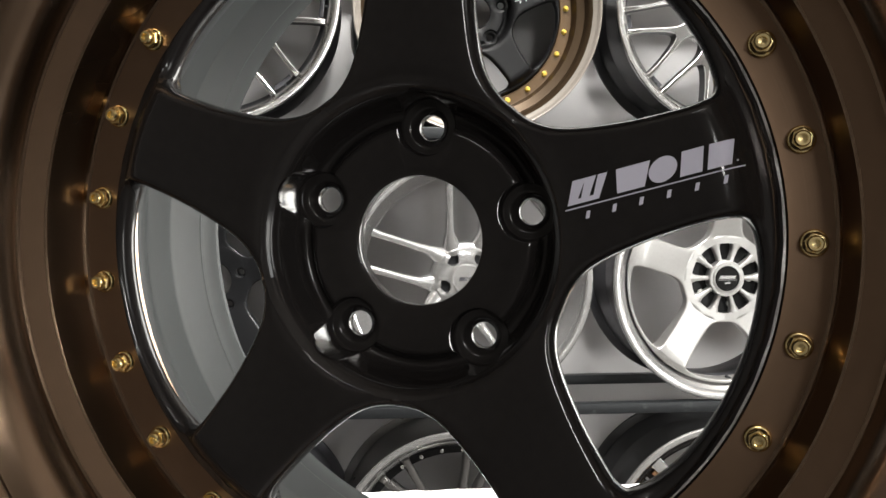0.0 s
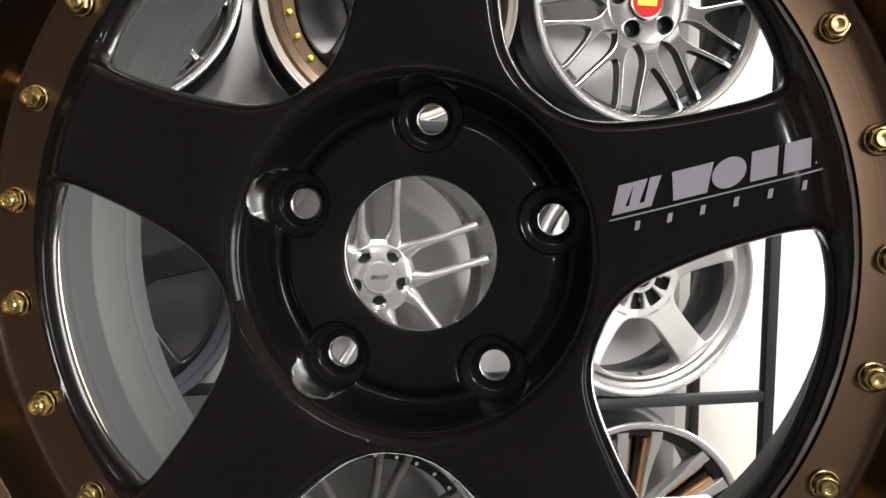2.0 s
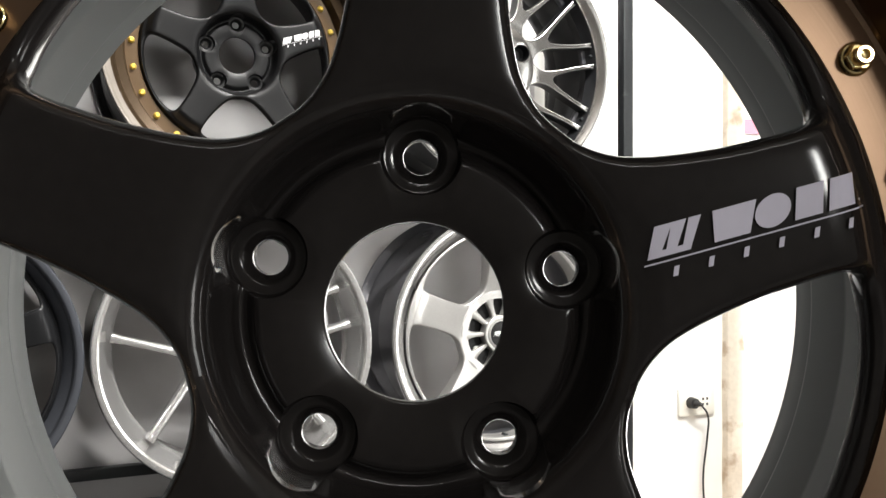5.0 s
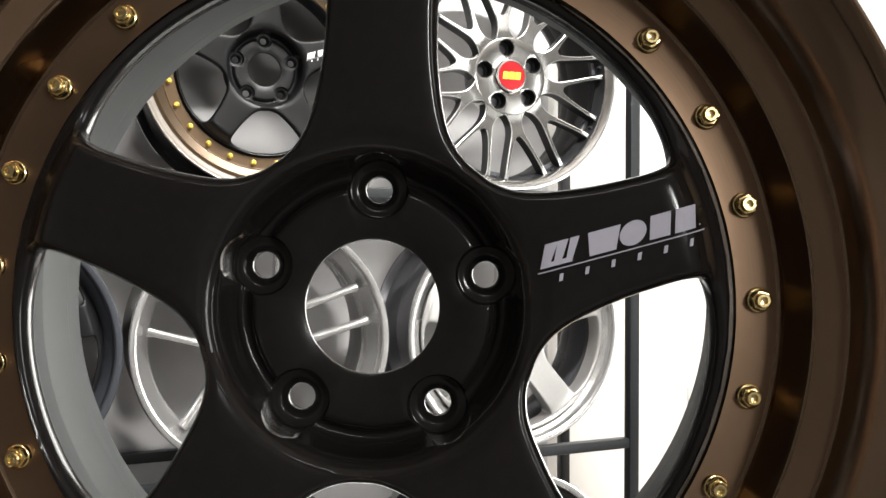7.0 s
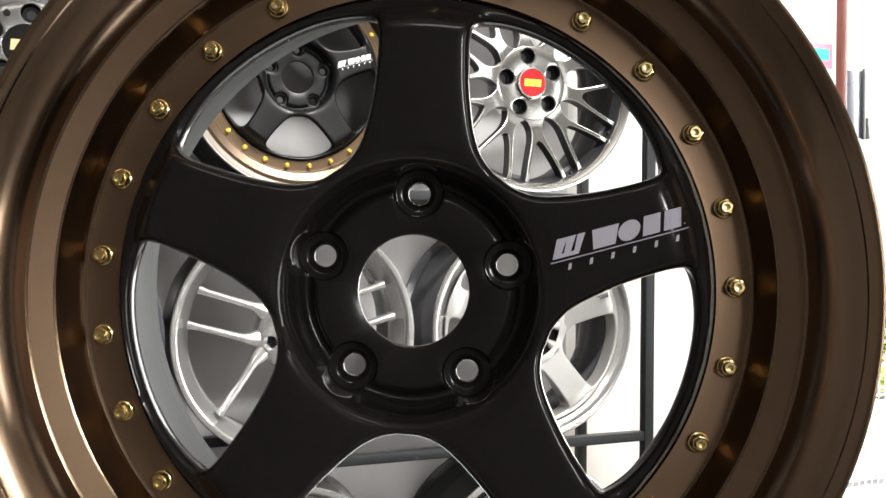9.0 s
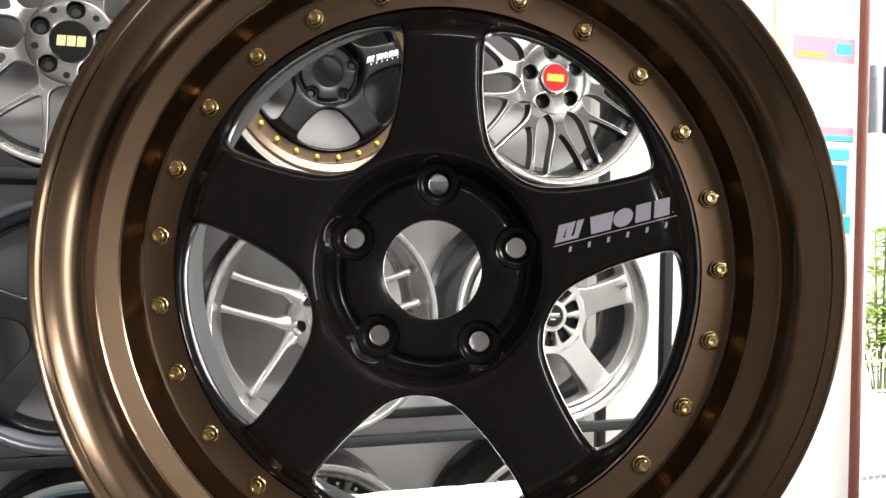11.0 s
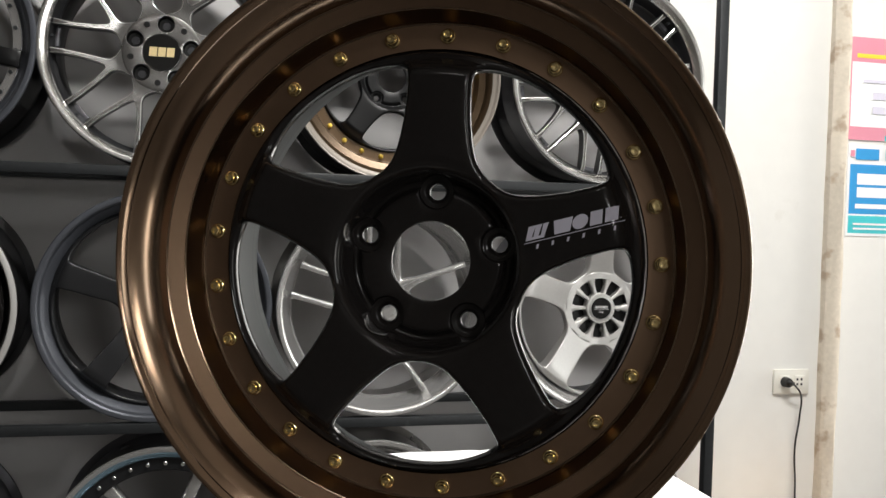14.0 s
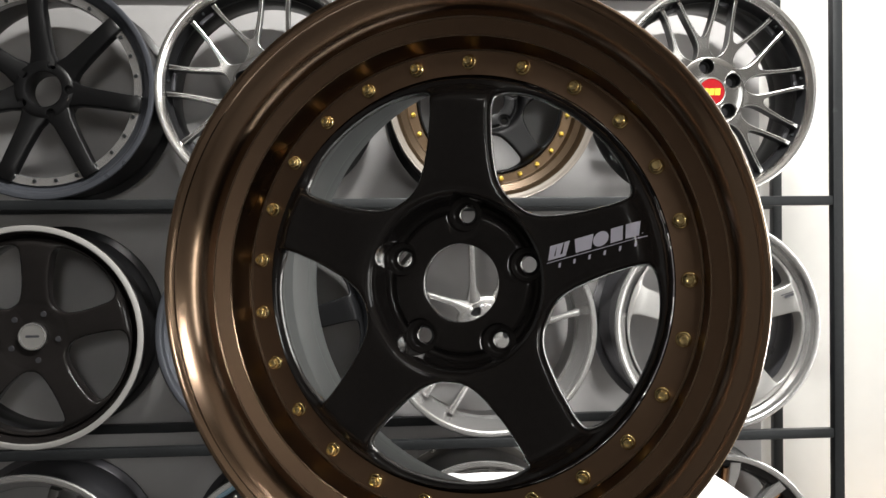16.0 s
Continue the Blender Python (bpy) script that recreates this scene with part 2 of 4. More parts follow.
def cylinder(bm, p0, p1, r0, r1=None, n=10):
    p0, p1 = Vector(p0), Vector(p1)
    r1 = r0 if r1 is None else r1
    q = (p1 - p0).to_track_quat('Z', 'Y')
    a = [bm.verts.new(p0 + q @ Vector((r0 * math.cos(2 * math.pi * i / n), r0 * math.sin(2 * math.pi * i / n), 0))) for i in range(n)]
    b = [bm.verts.new(p1 + q @ Vector((r1 * math.cos(2 * math.pi * i / n), r1 * math.sin(2 * math.pi * i / n), 0))) for i in range(n)]
    for i in range(n):
        bm.faces.new((a[i], a[(i + 1) % n], b[(i + 1) % n], b[i]))
    bm.faces.new(a[::-1])
    bm.faces.new(b)


def loft(bm, stations, top=0.55):
    """A bar through stations (x, z, y of its front, width, depth) with bevelled front edges."""
    rings = []
    for i, (x, z, y, w, d) in enumerate(stations):
        a, b = stations[max(0, i - 1)], stations[min(len(stations) - 1, i + 1)]
        t = Vector((b[0] - a[0], b[1] - a[1]))
        t.normalize()
        s = Vector((t.y, -t.x))
        h, ch = w / 2, min(w * (1 - top) / 2, d * 0.4)
        sec = [(-h, d), (-h, ch * 1.1), (-h + ch * 0.45, ch * 0.3), (-h + ch, 0), (h - ch, 0), (h - ch * 0.45, ch * 0.3), (h, ch * 1.1), (h, d)]
        rings.append([bm.verts.new((x + s.x * o, y + dy, z + s.y * o)) for o, dy in sec])
    for a, b in zip(rings, rings[1:]):
        for i in range(8):
            bm.faces.new((a[i], a[(i + 1) % 8], b[(i + 1) % 8], b[i]))
    bm.faces.new(rings[0])
    bm.faces.new(rings[-1][::-1])
    return bm


def polar(r, deg):
    return r * math.sin(radians(deg)), r * math.cos(radians(deg))


def turn(k, n, centre=0.0, off=0.0):
    """The turn of the k-th of n pieces round a wheel's axis, whose centre is that high over its base."""
    return Matrix.Translation((0, 0, centre)) @ Matrix.Rotation(radians(360.0 * k / n + off), 4, 'Y')


def interp(x, pts):
    if x <= pts[0][0]:
        return pts[0][1]
    for (a, u), (b, v) in zip(pts, pts[1:]):
        if x <= b:
            return u + (v - u) * (x - a) / (b - a)
    return pts[-1][1]


def smooth_line(pts, n):
    """Catmull-Rom through 2D points, n steps a span."""
    out = []
    for i in range(len(pts) - 1):
        p0, p1, p2, p3 = pts[max(0, i - 1)], pts[i], pts[i + 1], pts[min(len(pts) - 1, i + 2)]
        for k in range(n):
            t = k / n
            out.append(tuple(0.5 * (2 * b + (c - a) * t + (2 * a - 5 * b + 4 * c - d) * t * t + (3 * b - a - 3 * c + d) * t ** 3)
                             for a, b, c, d in zip(p0, p1, p2, p3)))
    out.append(tuple(pts[-1]))
    return out


def spoke_sector(window, height, r_in, r_out, back, n=5, inset=0.0032, roll=0.0022, steps=4, cols=10, draft=0.001, crown=0.0008):
    """One of n like sectors of a cast wheel face: the spoke with half of the window on each side. window: (radius, half angle)
    from its inner to its outer middle; height: (radius, y) of the front face; back: y of the rear."""
    half = 180.0 / n
    line = smooth_line(window, steps)
    line[0], line[-1] = (line[0][0], 0.0), (line[-1][0], 0.0)
    edge = [Vector(polar(r, half - max(0.0, h))) for r, h in line]
    nor = []
    m = len(edge)
    for i in range(m):
        a, b = edge[max(0, i - 1)], edge[min(m - 1, i + 1)]
        t = (b - a).normalized()
        nor.append(Vector((-t.y, t.x)))
    # the material lies towards the spoke's middle
    e0 = Vector(polar(line[0][0], half)).normalized()
    e1 = Vector(polar(line[-1][0], half)).normalized()
    nor[0], nor[-1] = -e0, e1
    for i in range(1, m - 1):
        if nor[i].x * math.cos(radians(half)) - nor[i].y * math.sin(radians(half)) > 0 and 0.2 < i / m < 0.8:
            nor[i] = -nor[i]
    bm = bmesh.new()

    def y_at(r):
        return interp(r, height)

    rows, arcs = [], []
    lim = radians(half)
    plain_in = [r_in + (line[0][0] - inset - r_in) * k / 3 for k in range(3)]
    plain_out = [line[-1][0] + inset + (r_out - line[-1][0] - inset) * k / 3 for k in (1, 2, 3)]
    for r in plain_in:
        rows.append((r, lim))
    for p, q in zip(edge, nor):
        v = p + q * inset
        rows.append((v.length, min(lim, math.atan2(v.x, v.y))))
    for r in plain_out:
        rows.append((r, lim))
    grid = []
    for r, th in rows:
        grid.append([bm.verts.new((r * math.sin(th * s), y_at(r) + crown * s * s, r * math.cos(th * s)))
                     for s in [(-1 + 2 * j / cols) for j in range(cols + 1)]])
    for a, b in zip(grid, grid[1:]):
        for j in range(cols):
            bm.faces.new((a[j], a[j + 1], b[j + 1], b[j]))
    k0 = len(plain_in)
    for side in (1, -1):
        loops = [[grid[k0 + i][cols if side > 0 else 0] for i in range(m)]]
        for deg in (18, 36, 54, 72, 90):
            f, dy = 1 - math.sin(radians(deg)), 1 - math.cos(radians(deg))
            loops.append([bm.verts.new((side * (p + q * inset * f).x, y_at((p + q * inset).length) + crown + roll * dy, (p + q * inset * f).y))
                          for p, q in zip(edge, nor)])
        for f in (0.5, 1.0):
            loops.append([bm.verts.new((side * (p + q * draft * f).x, (y_at((p + q * inset).length) + crown + roll) * (1 - f) + back * f, (p + q * draft * f).y))
                          for p, q in zip(edge, nor)])
        for a, b in zip(loops, loops[1:]):
            for i in range(m - 1):
                bm.faces.new((a[i], a[i + 1], b[i + 1], b[i]))
        arcs.append(loops[-1])
    # rear face
    rear = []
    for i in range(m):
        a = arcs[0][i].co
        r, th = math.hypot(a.x, a.z), math.atan2(a.x, a.z)
        rear.append([arcs[1][i]] + [bm.verts.new((r * math.sin(th * q), back, r * math.cos(th * q))) for q in
                                    [(-1 + 2 * j / cols) for j in range(1, cols)]] + [arcs[0][i]])
    for a, b in zip(rear, rear[1:]):
        for j in range(cols):
            bm.faces.new((a[j], a[j + 1], b[j + 1], b[j]))
    bmesh.ops.remove_doubles(bm, verts=bm.verts, dist=0.00005)
    return bm


def carve(bm, cutters, bevel=0.0):
    """bm less the closed cutters, as a mesh with its new edges rounded."""
    bmesh.ops.recalc_face_normals(bm, faces=bm.faces)
    base_me = bpy.data.meshes.new("hub")
    bm.to_mesh(base_me)
    bm.free()
    ob = new("hub", base_me)
    tools = []
    for c in cutters:
        bmesh.ops.recalc_face_normals(c, faces=c.faces)
        me = bpy.data.meshes.new("cutter")
        c.to_mesh(me)
        c.free()
        t = new("cutter", me)
        tools.append(t)
        mod = ob.modifiers.new("cut", 'BOOLEAN')
        mod.operation, mod.object, mod.solver = 'DIFFERENCE', t, 'EXACT'
    if bevel:
        mod = ob.modifiers.new("edge", 'BEVEL')
        mod.width, mod.segments, mod.limit_method, mod.angle_limit = bevel, 2, 'ANGLE', radians(35)
    bpy.context.view_layer.update()
    me = bpy.data.meshes.new_from_object(ob.evaluated_get(bpy.context.evaluated_depsgraph_get()))
    bpy.data.objects.remove(ob)
    for t in tools:
        bpy.data.objects.remove(t)
    out = bmesh.new()
    out.from_mesh(me)
    return out


def stepped_plug(prof, n, x, z):
    """A closed turned cutter along y from (radius, y) pairs, at (x, z)."""
    bm = bmesh.new()
    rings = [[bm.verts.new((x + r * math.sin(2 * math.pi * i / n), y, z + r * math.cos(2 * math.pi * i / n))) for i in range(n)] for r, y in prof]
    for a, b in zip(rings, rings[1:]):
        for i in range(n):
            bm.faces.new((a[i], a[(i + 1) % n], b[(i + 1) % n], b[i]))
    bm.faces.new(rings[0])
    bm.faces.new(rings[-1][::-1])
    return bm


def hub_disc(profile, pcd_r, hole_r, cup_r, cup_y, seat_y, n_lug=5, n=120, bevel=0.0006, off=0.0, rear=0.06):
    cut = []
    for k in range(n_lug):
        x, z = polar(pcd_r, 360.0 / n_lug * k + off)
        cut.append(stepped_plug([(cup_r * 1.04, cup_y - 0.06), (cup_r * 1.03, cup_y - 0.020), (cup_r * 1.0, cup_y - 0.0035), (cup_r * 0.97, cup_y - 0.0014), (cup_r * 0.91, cup_y - 0.0002),
                                 (cup_r * 0.84, cup_y), (cup_r * 0.70, cup_y), (cup_r * 0.64, cup_y + 0.0006), (hole_r * 1.05, seat_y - 0.0006), (hole_r, seat_y), (hole_r, rear)], 48, x, z))
    return carve(revolve(profile, n, True), cut, bevel)


def bolt_mesh(name, mat, s=1.0):
    """A hex-socket cap bolt on its washer; its head stands towards -y."""
    bm = revolve([(0.0062 * s, 0.0004), (0.0064 * s, -0.0008 * s), (0.0058 * s, -0.0018 * s), (0.0052 * s, -0.0021 * s)], 20)
    hexr = [(0.0053 * s, -0.0018 * s), (0.0053 * s, -0.0046 * s), (0.0047 * s, -0.0053 * s), (0.0037 * s, -0.0054 * s)]
    for prof, n in ((hexr, 6), ([(0.0038 * s, -0.0050 * s), (0.0037 * s, -0.0078 * s), (0.0031 * s, -0.0086 * s), (0.0020 * s, -0.0086 * s),
                                 (0.0018 * s, -0.0066 * s), (0.0001, -0.0064 * s)], 14)):
        rings = [[bm.verts.new((r * math.sin(2 * math.pi * i / n), y, r * math.cos(2 * math.pi * i / n))) for i in range(n)] for r, y in prof]
        for a, b in zip(rings, rings[1:]):
            for i in range(n):
                bm.faces.new((a[i], a[(i + 1) % n], b[(i + 1) % n], b[i]))
    return mesh_of(name, bm, mat, 30)


def plate(bm, pts, y, thick=0.0004):
    """A thin raised shape from (x, z) points in order; y is its front, a number or a function of x and z."""
    f = y if callable(y) else (lambda x, z: y)
    a = [bm.verts.new((x, f(x, z), z)) for x, z in pts]
    b = [bm.verts.new((x, f(x, z) + thick, z)) for x, z in pts]
    bm.faces.new(a)
    for i in range(len(pts)):
        bm.faces.new((a[i], a[(i + 1) % len(pts)], b[(i + 1) % len(pts)], b[i]))
    return bm


# ---------- the room ----------
FLOOR = -0.10
WALL_Y = 1.66
block("floor", (-3.2, -3.6, FLOOR - 0.12), (3.6, 1.78, FLOOR), CONCRETE, "grey concrete shop floor", "floor")
block("ceiling", (-3.2, -3.6, 3.0), (3.6, 1.78, 3.12), CEILING, "dim brown-grey painted ceiling", "ceiling")
block("wall_north", (-3.2, WALL_Y, FLOOR), (1.930, 1.78, 3.0), WALL_WHITE, "white painted plaster wall with faint stains", "wall")
block("wall_north_over_door", (1.956, WALL_Y, 2.35), (3.6, 1.78, 3.0), WALL_WHITE, "white painted plaster over the doorway", "wall")
block("wall_west", (-3.32, -3.6, FLOOR), (-3.2, 1.78, 3.0), ROOM_PALE, "pale grey plastered side wall", "wall")
# rear wall, with an added window gap for the front fill
block("wall_south", (-3.2, -3.72, FLOOR), (0.20, -3.6, 3.0), ROOM_DARK, "dim grey plastered rear wall", "wall")
block("wall_south_over_added_window", (0.20, -3.72, 2.05), (0.64, -3.6, 3.0), ROOM_DARK, "dim grey plaster over the added small high window, out of view", "wall")
block("wall_south_under_added_window", (0.20, -3.72, FLOOR), (0.64, -3.6, 1.45), ROOM_DARK, "dim grey plaster under the added small high window, out of view", "wall")
block("wall_south_east", (0.64, -3.72, FLOOR), (3.6, -3.6, 3.0), ROOM_DARK, "dim grey plastered rear wall beside the added high window", "wall")
# side wall, with an added door gap for that lamp
block("wall_east", (3.6, -2.5, FLOOR), (3.72, 1.78, 3.0), ROOM_DARK, "dim grey plastered side wall", "wall")
block("wall_east_over_added_door", (3.6, -3.4, 2.3), (3.72, -2.5, 3.0), ROOM_DARK, "dim grey plaster over the added open side door, out of view", "wall")
block("wall_east_end", (3.6, -3.6, FLOOR), (3.72, -3.4, 3.0), ROOM_DARK, "dim grey plaster beside the added side door", "wall")
block("door_jamb", (1.930, WALL_Y - 0.02, FLOOR), (1.956, 1.78, 3.0), JAMB_RED, "red-brown painted steel door jamb beside the doorway", "door jamb", bevel=0.003)
block("back_board", (-1.75, 1.618, FLOOR), (0.985, 1.657, 2.45), BOARD_GREY, "plain grey backing board behind the wheel rack", "backing board", "structure", 0.002)

# weathered pier edge beside the posters: uneven vertical strip
bm = bmesh.new()
N = 60
cross = [(1.604, 1.663), (1.604, 1.638), (1.612, 1.631), (1.644, 1.627), (1.656, 1.633), (1.662, 1.663)]
rings = []
for i in range(N + 1):
    z = FLOOR + (3.0 - FLOOR) * i / N
    rings.append([bm.verts.new((x + 0.004 * noise.noise((z * 7, j * 3.1, 0.3)), y + 0.003 * noise.noise((z * 9, j * 2.3, 4.1)), z)) for j, (x, y) in enumerate(cross)])
for a, b in zip(rings, rings[1:]):
    for j in range(len(cross) - 1):
        bm.faces.new((a[j], a[j + 1], b[j + 1], b[j]))
tagged(part("trim_pier_edge", bm, PIER_PAINT, None), "weathered beige-brown strip running up the wall", "wall trim", "", "structure")

# ---------- the table with its paper cover ----------
TABLE_Z = 0.757
table = thing("display_table", pose(0.0635, 0.1, FLOOR), "white display table under the bronze and black wheel", "table")
bm = box(bmesh.new(), (-0.222, -0.22, TABLE_Z - 0.035 - FLOOR), (0.266, 0.230, TABLE_Z - 0.0075 - FLOOR), 0.004)
part("tabletop", bm, PAPER, table)
for sx in (-0.19, 0.23):
    for sy in (-0.16, 0.16):
        part("leg", box(bmesh.new(), (sx - 0.02, sy - 0.02, 0.0), (sx + 0.02, sy + 0.02, TABLE_Z - 0.035 - FLOOR), 0.003), STEEL_BLACK, table)

bm = bmesh.new()
nx, ny = 40, 30
vs = [[bm.verts.new((-0.163 + 0.495 * i / nx, -0.11 + 0.445 * j / ny,
                     TABLE_Z - 0.0045 + 0.0022 * noise.noise((i * 0.35, j * 0.3, 2.0)) + 0.0012 * noise.noise((i * 0.9, j * 0.7, 7.0)))) for i in range(nx + 1)] for j in range(ny + 1)]
for j in range(ny):
    for i in range(nx):
        bm.faces.new((vs[j][i], vs[j][i + 1], vs[j + 1][i + 1], vs[j + 1][i]))
ret = bmesh.ops.extrude_face_region(bm, geom=list(bm.faces))
bmesh.ops.translate(bm, verts=[g for g in ret["geom"] if isinstance(g, bmesh.types.BMVert)], vec=(0, 0, 0.0012))
tagged(part("paper_sheet", bm, PAPER, None), "crumpled white paper sheet spread on the table", "paper sheet")

# ---------- the bronze and black wheel on the table ----------
Q = Matrix(((0.924871, 0.376792, 0.051390), (-0.377816, 0.925809, 0.011539), (-0.043230, -0.030088, 0.998612)))
R_LIP = 0.242
HERO_WINDOW = [(0.0825, 0), (0.0829, 4.5), (0.0855, 9.5), (0.0915, 14.5), (0.103, 19.0), (0.120, 22.8), (0.140, 25.2), (0.1515, 25.8),
               (0.1575, 25.2), (0.1615, 22.0), (0.1642, 15.0), (0.1650, 7.0), (0.1650, 0)]
HERO_HEIGHT = [(0.0737, -0.0132), (0.0752, -0.0152), (0.077, -0.0168), (0.080, -0.0183), (0.085, -0.0196), (0.095, -0.0207), (0.11, -0.0217), (0.146, -0.0242), (0.152, -0.0236), (0.157, -0.0205), (0.1615, -0.0140),
               (0.165, -0.0098), (0.169, -0.0080), (0.1708, -0.0066), (0.1716, -0.003), (0.1719, 0.0022), (0.1742, 0.0034)]
HUB_PROFILE = [(0.0360, 0.024), (0.0329, 0.0100), (0.0327, 0.0082), (0.0331, 0.0070), (0.0340, 0.0064), (0.0556, 0.0060), (0.0574, 0.0063), (0.0590, 0.0075), (0.0602, 0.0094), (0.0614, 0.0113),
               (0.0627, 0.0126), (0.0640, 0.0129), (0.0653, 0.0124), (0.0665, 0.0113), (0.0676, 0.0096), (0.0685, 0.0072), (0.0692, 0.0040), (0.0699, -0.0005), (0.0706, -0.0052), (0.0713, -0.0086),
               (0.0724, -0.0114), (0.0737, -0.0132), (0.0738, 0.0), (0.0790, 0.008), (0.079, 0.024)]
LIP_PROFILE = [(0.1735, 0.016), (0.1735, 0.0012), (0.1745, 0.0), (0.1940, 0.0), (0.1957, -0.0006), (0.1967, -0.0024), (0.2003, -0.0240), (0.2008, -0.0255), (0.2020, -0.0262),
               (0.2146, -0.0292), (0.2160, -0.0300), (0.2166, -0.0316), (0.2172, -0.0365), (0.2183, -0.0415), (0.2201, -0.0460), (0.2227, -0.0502), (0.2262, -0.0540), (0.2305, -0.0572),
               (0.2340, -0.0590), (0.2348, -0.0598), (0.2352, -0.0612), (0.2362, -0.0620), (0.2372, -0.0636), (0.2388, -0.0650), (0.2404, -0.0655), (0.2418, -0.0650), (0.2424, -0.0630),
               (0.2424, -0.0540), (0.2410, -0.0520), (0.2360, -0.0495), (0.2270, -0.0480), (0.2250, -0.0440), (0.2240, -0.0100), (0.2120, 0.0100), (0.2000, 0.0160)]
BARREL_PROFILE = [(0.200, 0.016), (0.1745, 0.0155), (0.1750, 0.021), (0.180, 0.034), (0.190, 0.046), (0.1960, 0.060), (0.1978, 0.084), (0.1998, 0.0872), (0.2003, 0.092), (0.2006, 0.126), (0.2022, 0.131),
                  (0.2040, 0.1335), (0.2062, 0.158), (0.2125, 0.168), (0.2210, 0.177), (0.2235, 0.186), (0.2310, 0.193), (0.2400, 0.197), (0.2415, 0.200), (0.2400, 0.204),
                  (0.2330, 0.202), (0.2260, 0.196), (0.2250, 0.165), (0.2140, 0.145), (0.2045, 0.115), (0.2040, 0.06), (0.2120, 0.03), (0.2120, 0.012)]


def decal_marks(parent, at, spoke_y, mat):
    """The slanted mark on a spoke: three bars, a heavy block row, a rule and a row of small strokes, as plain shapes."""
    lo, hi = Vector((0.0775, 0.0193)), Vector((0.1542, 0.0438))
    ux = (hi - lo).normalized()
    length = (hi - lo).length
    uz = Vector((-ux.y, ux.x))

    def pt(u, v):
        p = lo + ux * (u * length) + uz * v + Vector((1, 0)) * (v * 0.30)
        return p.x, p.y

    def y_of(x, z):
        return interp(math.hypot(x, z), spoke_y) - 0.0010

    def shape(quad):
        bm = bmesh.new()
        (u0, v0), (u1, v1), (u2, v2), (u3, v3) = quad
        n = 14
        low, high = [], []
        for i in range(n + 1):
            f = i / n
            for row, p in ((low, pt(u0 + (u1 - u0) * f, v0 + (v1 - v0) * f)), (high, pt(u3 + (u2 - u3) * f, v3 + (v2 - v3) * f))):
                row.append(bm.verts.new((p[0], y_of(*p), p[1])))
        for i in range(n):
            bm.faces.new((low[i], low[i + 1], high[i + 1], high[i]))
        return bm

    for a, b, c, d in ((0.012, 0.062, 0.112, 0.034), (0.086, 0.130, 0.172, 0.108), (0.158, 0.196, 0.236, 0.182)):
        part("decal_bar", shape([(a, 0.0022), (b, 0.0022), (c, 0.0138), (d, 0.0138)]), mat, parent, at=at)
    part("decal_bar", shape([(0.012, 0.0022), (0.198, 0.0022), (0.202, 0.0046), (0.018, 0.0046)]), mat, parent, at=at)

    def outline(pts):
        """A flat shape on the spoke from points (u, v) in order round its middle."""
        bm = bmesh.new()
        n = len(pts)
        m = pt(sum(p[0] for p in pts) / n, sum(p[1] for p in pts) / n)
        mid = bm.verts.new((m[0], y_of(*m), m[1]))
        rim_vs = []
        for u, v in pts:
            p = pt(u, v)
            rim_vs.append(bm.verts.new((p[0], y_of(*p), p[1])))
        for i in range(n):
            bm.faces.new((mid, rim_vs[i], rim_vs[(i + 1) % n]))
        return bm

    lo_v, hi_v = 0.0022, 0.0138
    part("decal_block", shape([(0.300, lo_v), (0.455, lo_v), (0.475, hi_v), (0.285, hi_v)]), mat, parent, at=at)
    part("decal_block", outline([(0.550 + 0.078 * math.cos(a), (lo_v + hi_v) / 2 + 0.0060 * math.sin(a)) for a in [2 * math.pi * i / 24 for i in range(24)]]), mat, parent, at=at)
    part("decal_block", shape([(0.648, lo_v), (0.768, lo_v), (0.766, hi_v), (0.648, hi_v)]), mat, parent, at=at)
    part("decal_block", shape([(0.795, lo_v), (0.925, lo_v), (0.930, hi_v), (0.795, hi_v)]), mat, parent, at=at)
    part("decal_dot", outline([(0.955 + 0.006 * math.cos(a), 0.0034 + 0.0005 * math.sin(a)) for a in [2 * math.pi * i / 10 for i in range(10)]]), mat, parent, at=at)
    part("decal_rule", shape([(0.0, 0.0), (1.0, 0.0), (1.0, 0.0006), (0.0, 0.0006)]), mat, parent, at=at)
    for i in range(6):
        u = 0.125 + 0.152 * i
        part("decal_stroke", shape([(u, -0.0060), (u + 0.022, -0.0060), (u + 0.026, -0.0024), (u + 0.004, -0.0024)]), mat, parent, at=at)


SECTOR = mesh_of("spoke", spoke_sector(HERO_WINDOW, HERO_HEIGHT, 0.0737, 0.1742, 0.012, inset=0.0048, roll=0.0100, draft=0.0065), BLACK_GLOSS, 50)
HUB = mesh_of("hub", hub_disc(HUB_PROFILE, 0.0580, 0.0066, 0.0152, 0.0140, 0.0185), BLACK_GLOSS, 42)
BOLT = bolt_mesh("bolt", GOLD)
centre = Vector((0, 0, 1.0))
M_HERO = Matrix.Translation(centre) @ Q.to_4x4() @ Matrix.Translation((0, 0, -R_LIP))
hero = thing("alloy_wheel", M_HERO, "black five-spoke alloy wheel with bronze lip on white paper", "alloy wheel")
UP = Matrix.Translation((0, 0, R_LIP))
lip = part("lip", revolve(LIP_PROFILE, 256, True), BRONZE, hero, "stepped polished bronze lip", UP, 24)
lip.data.materials.append(BRONZE_STEP_SHADED)
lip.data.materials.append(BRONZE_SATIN)
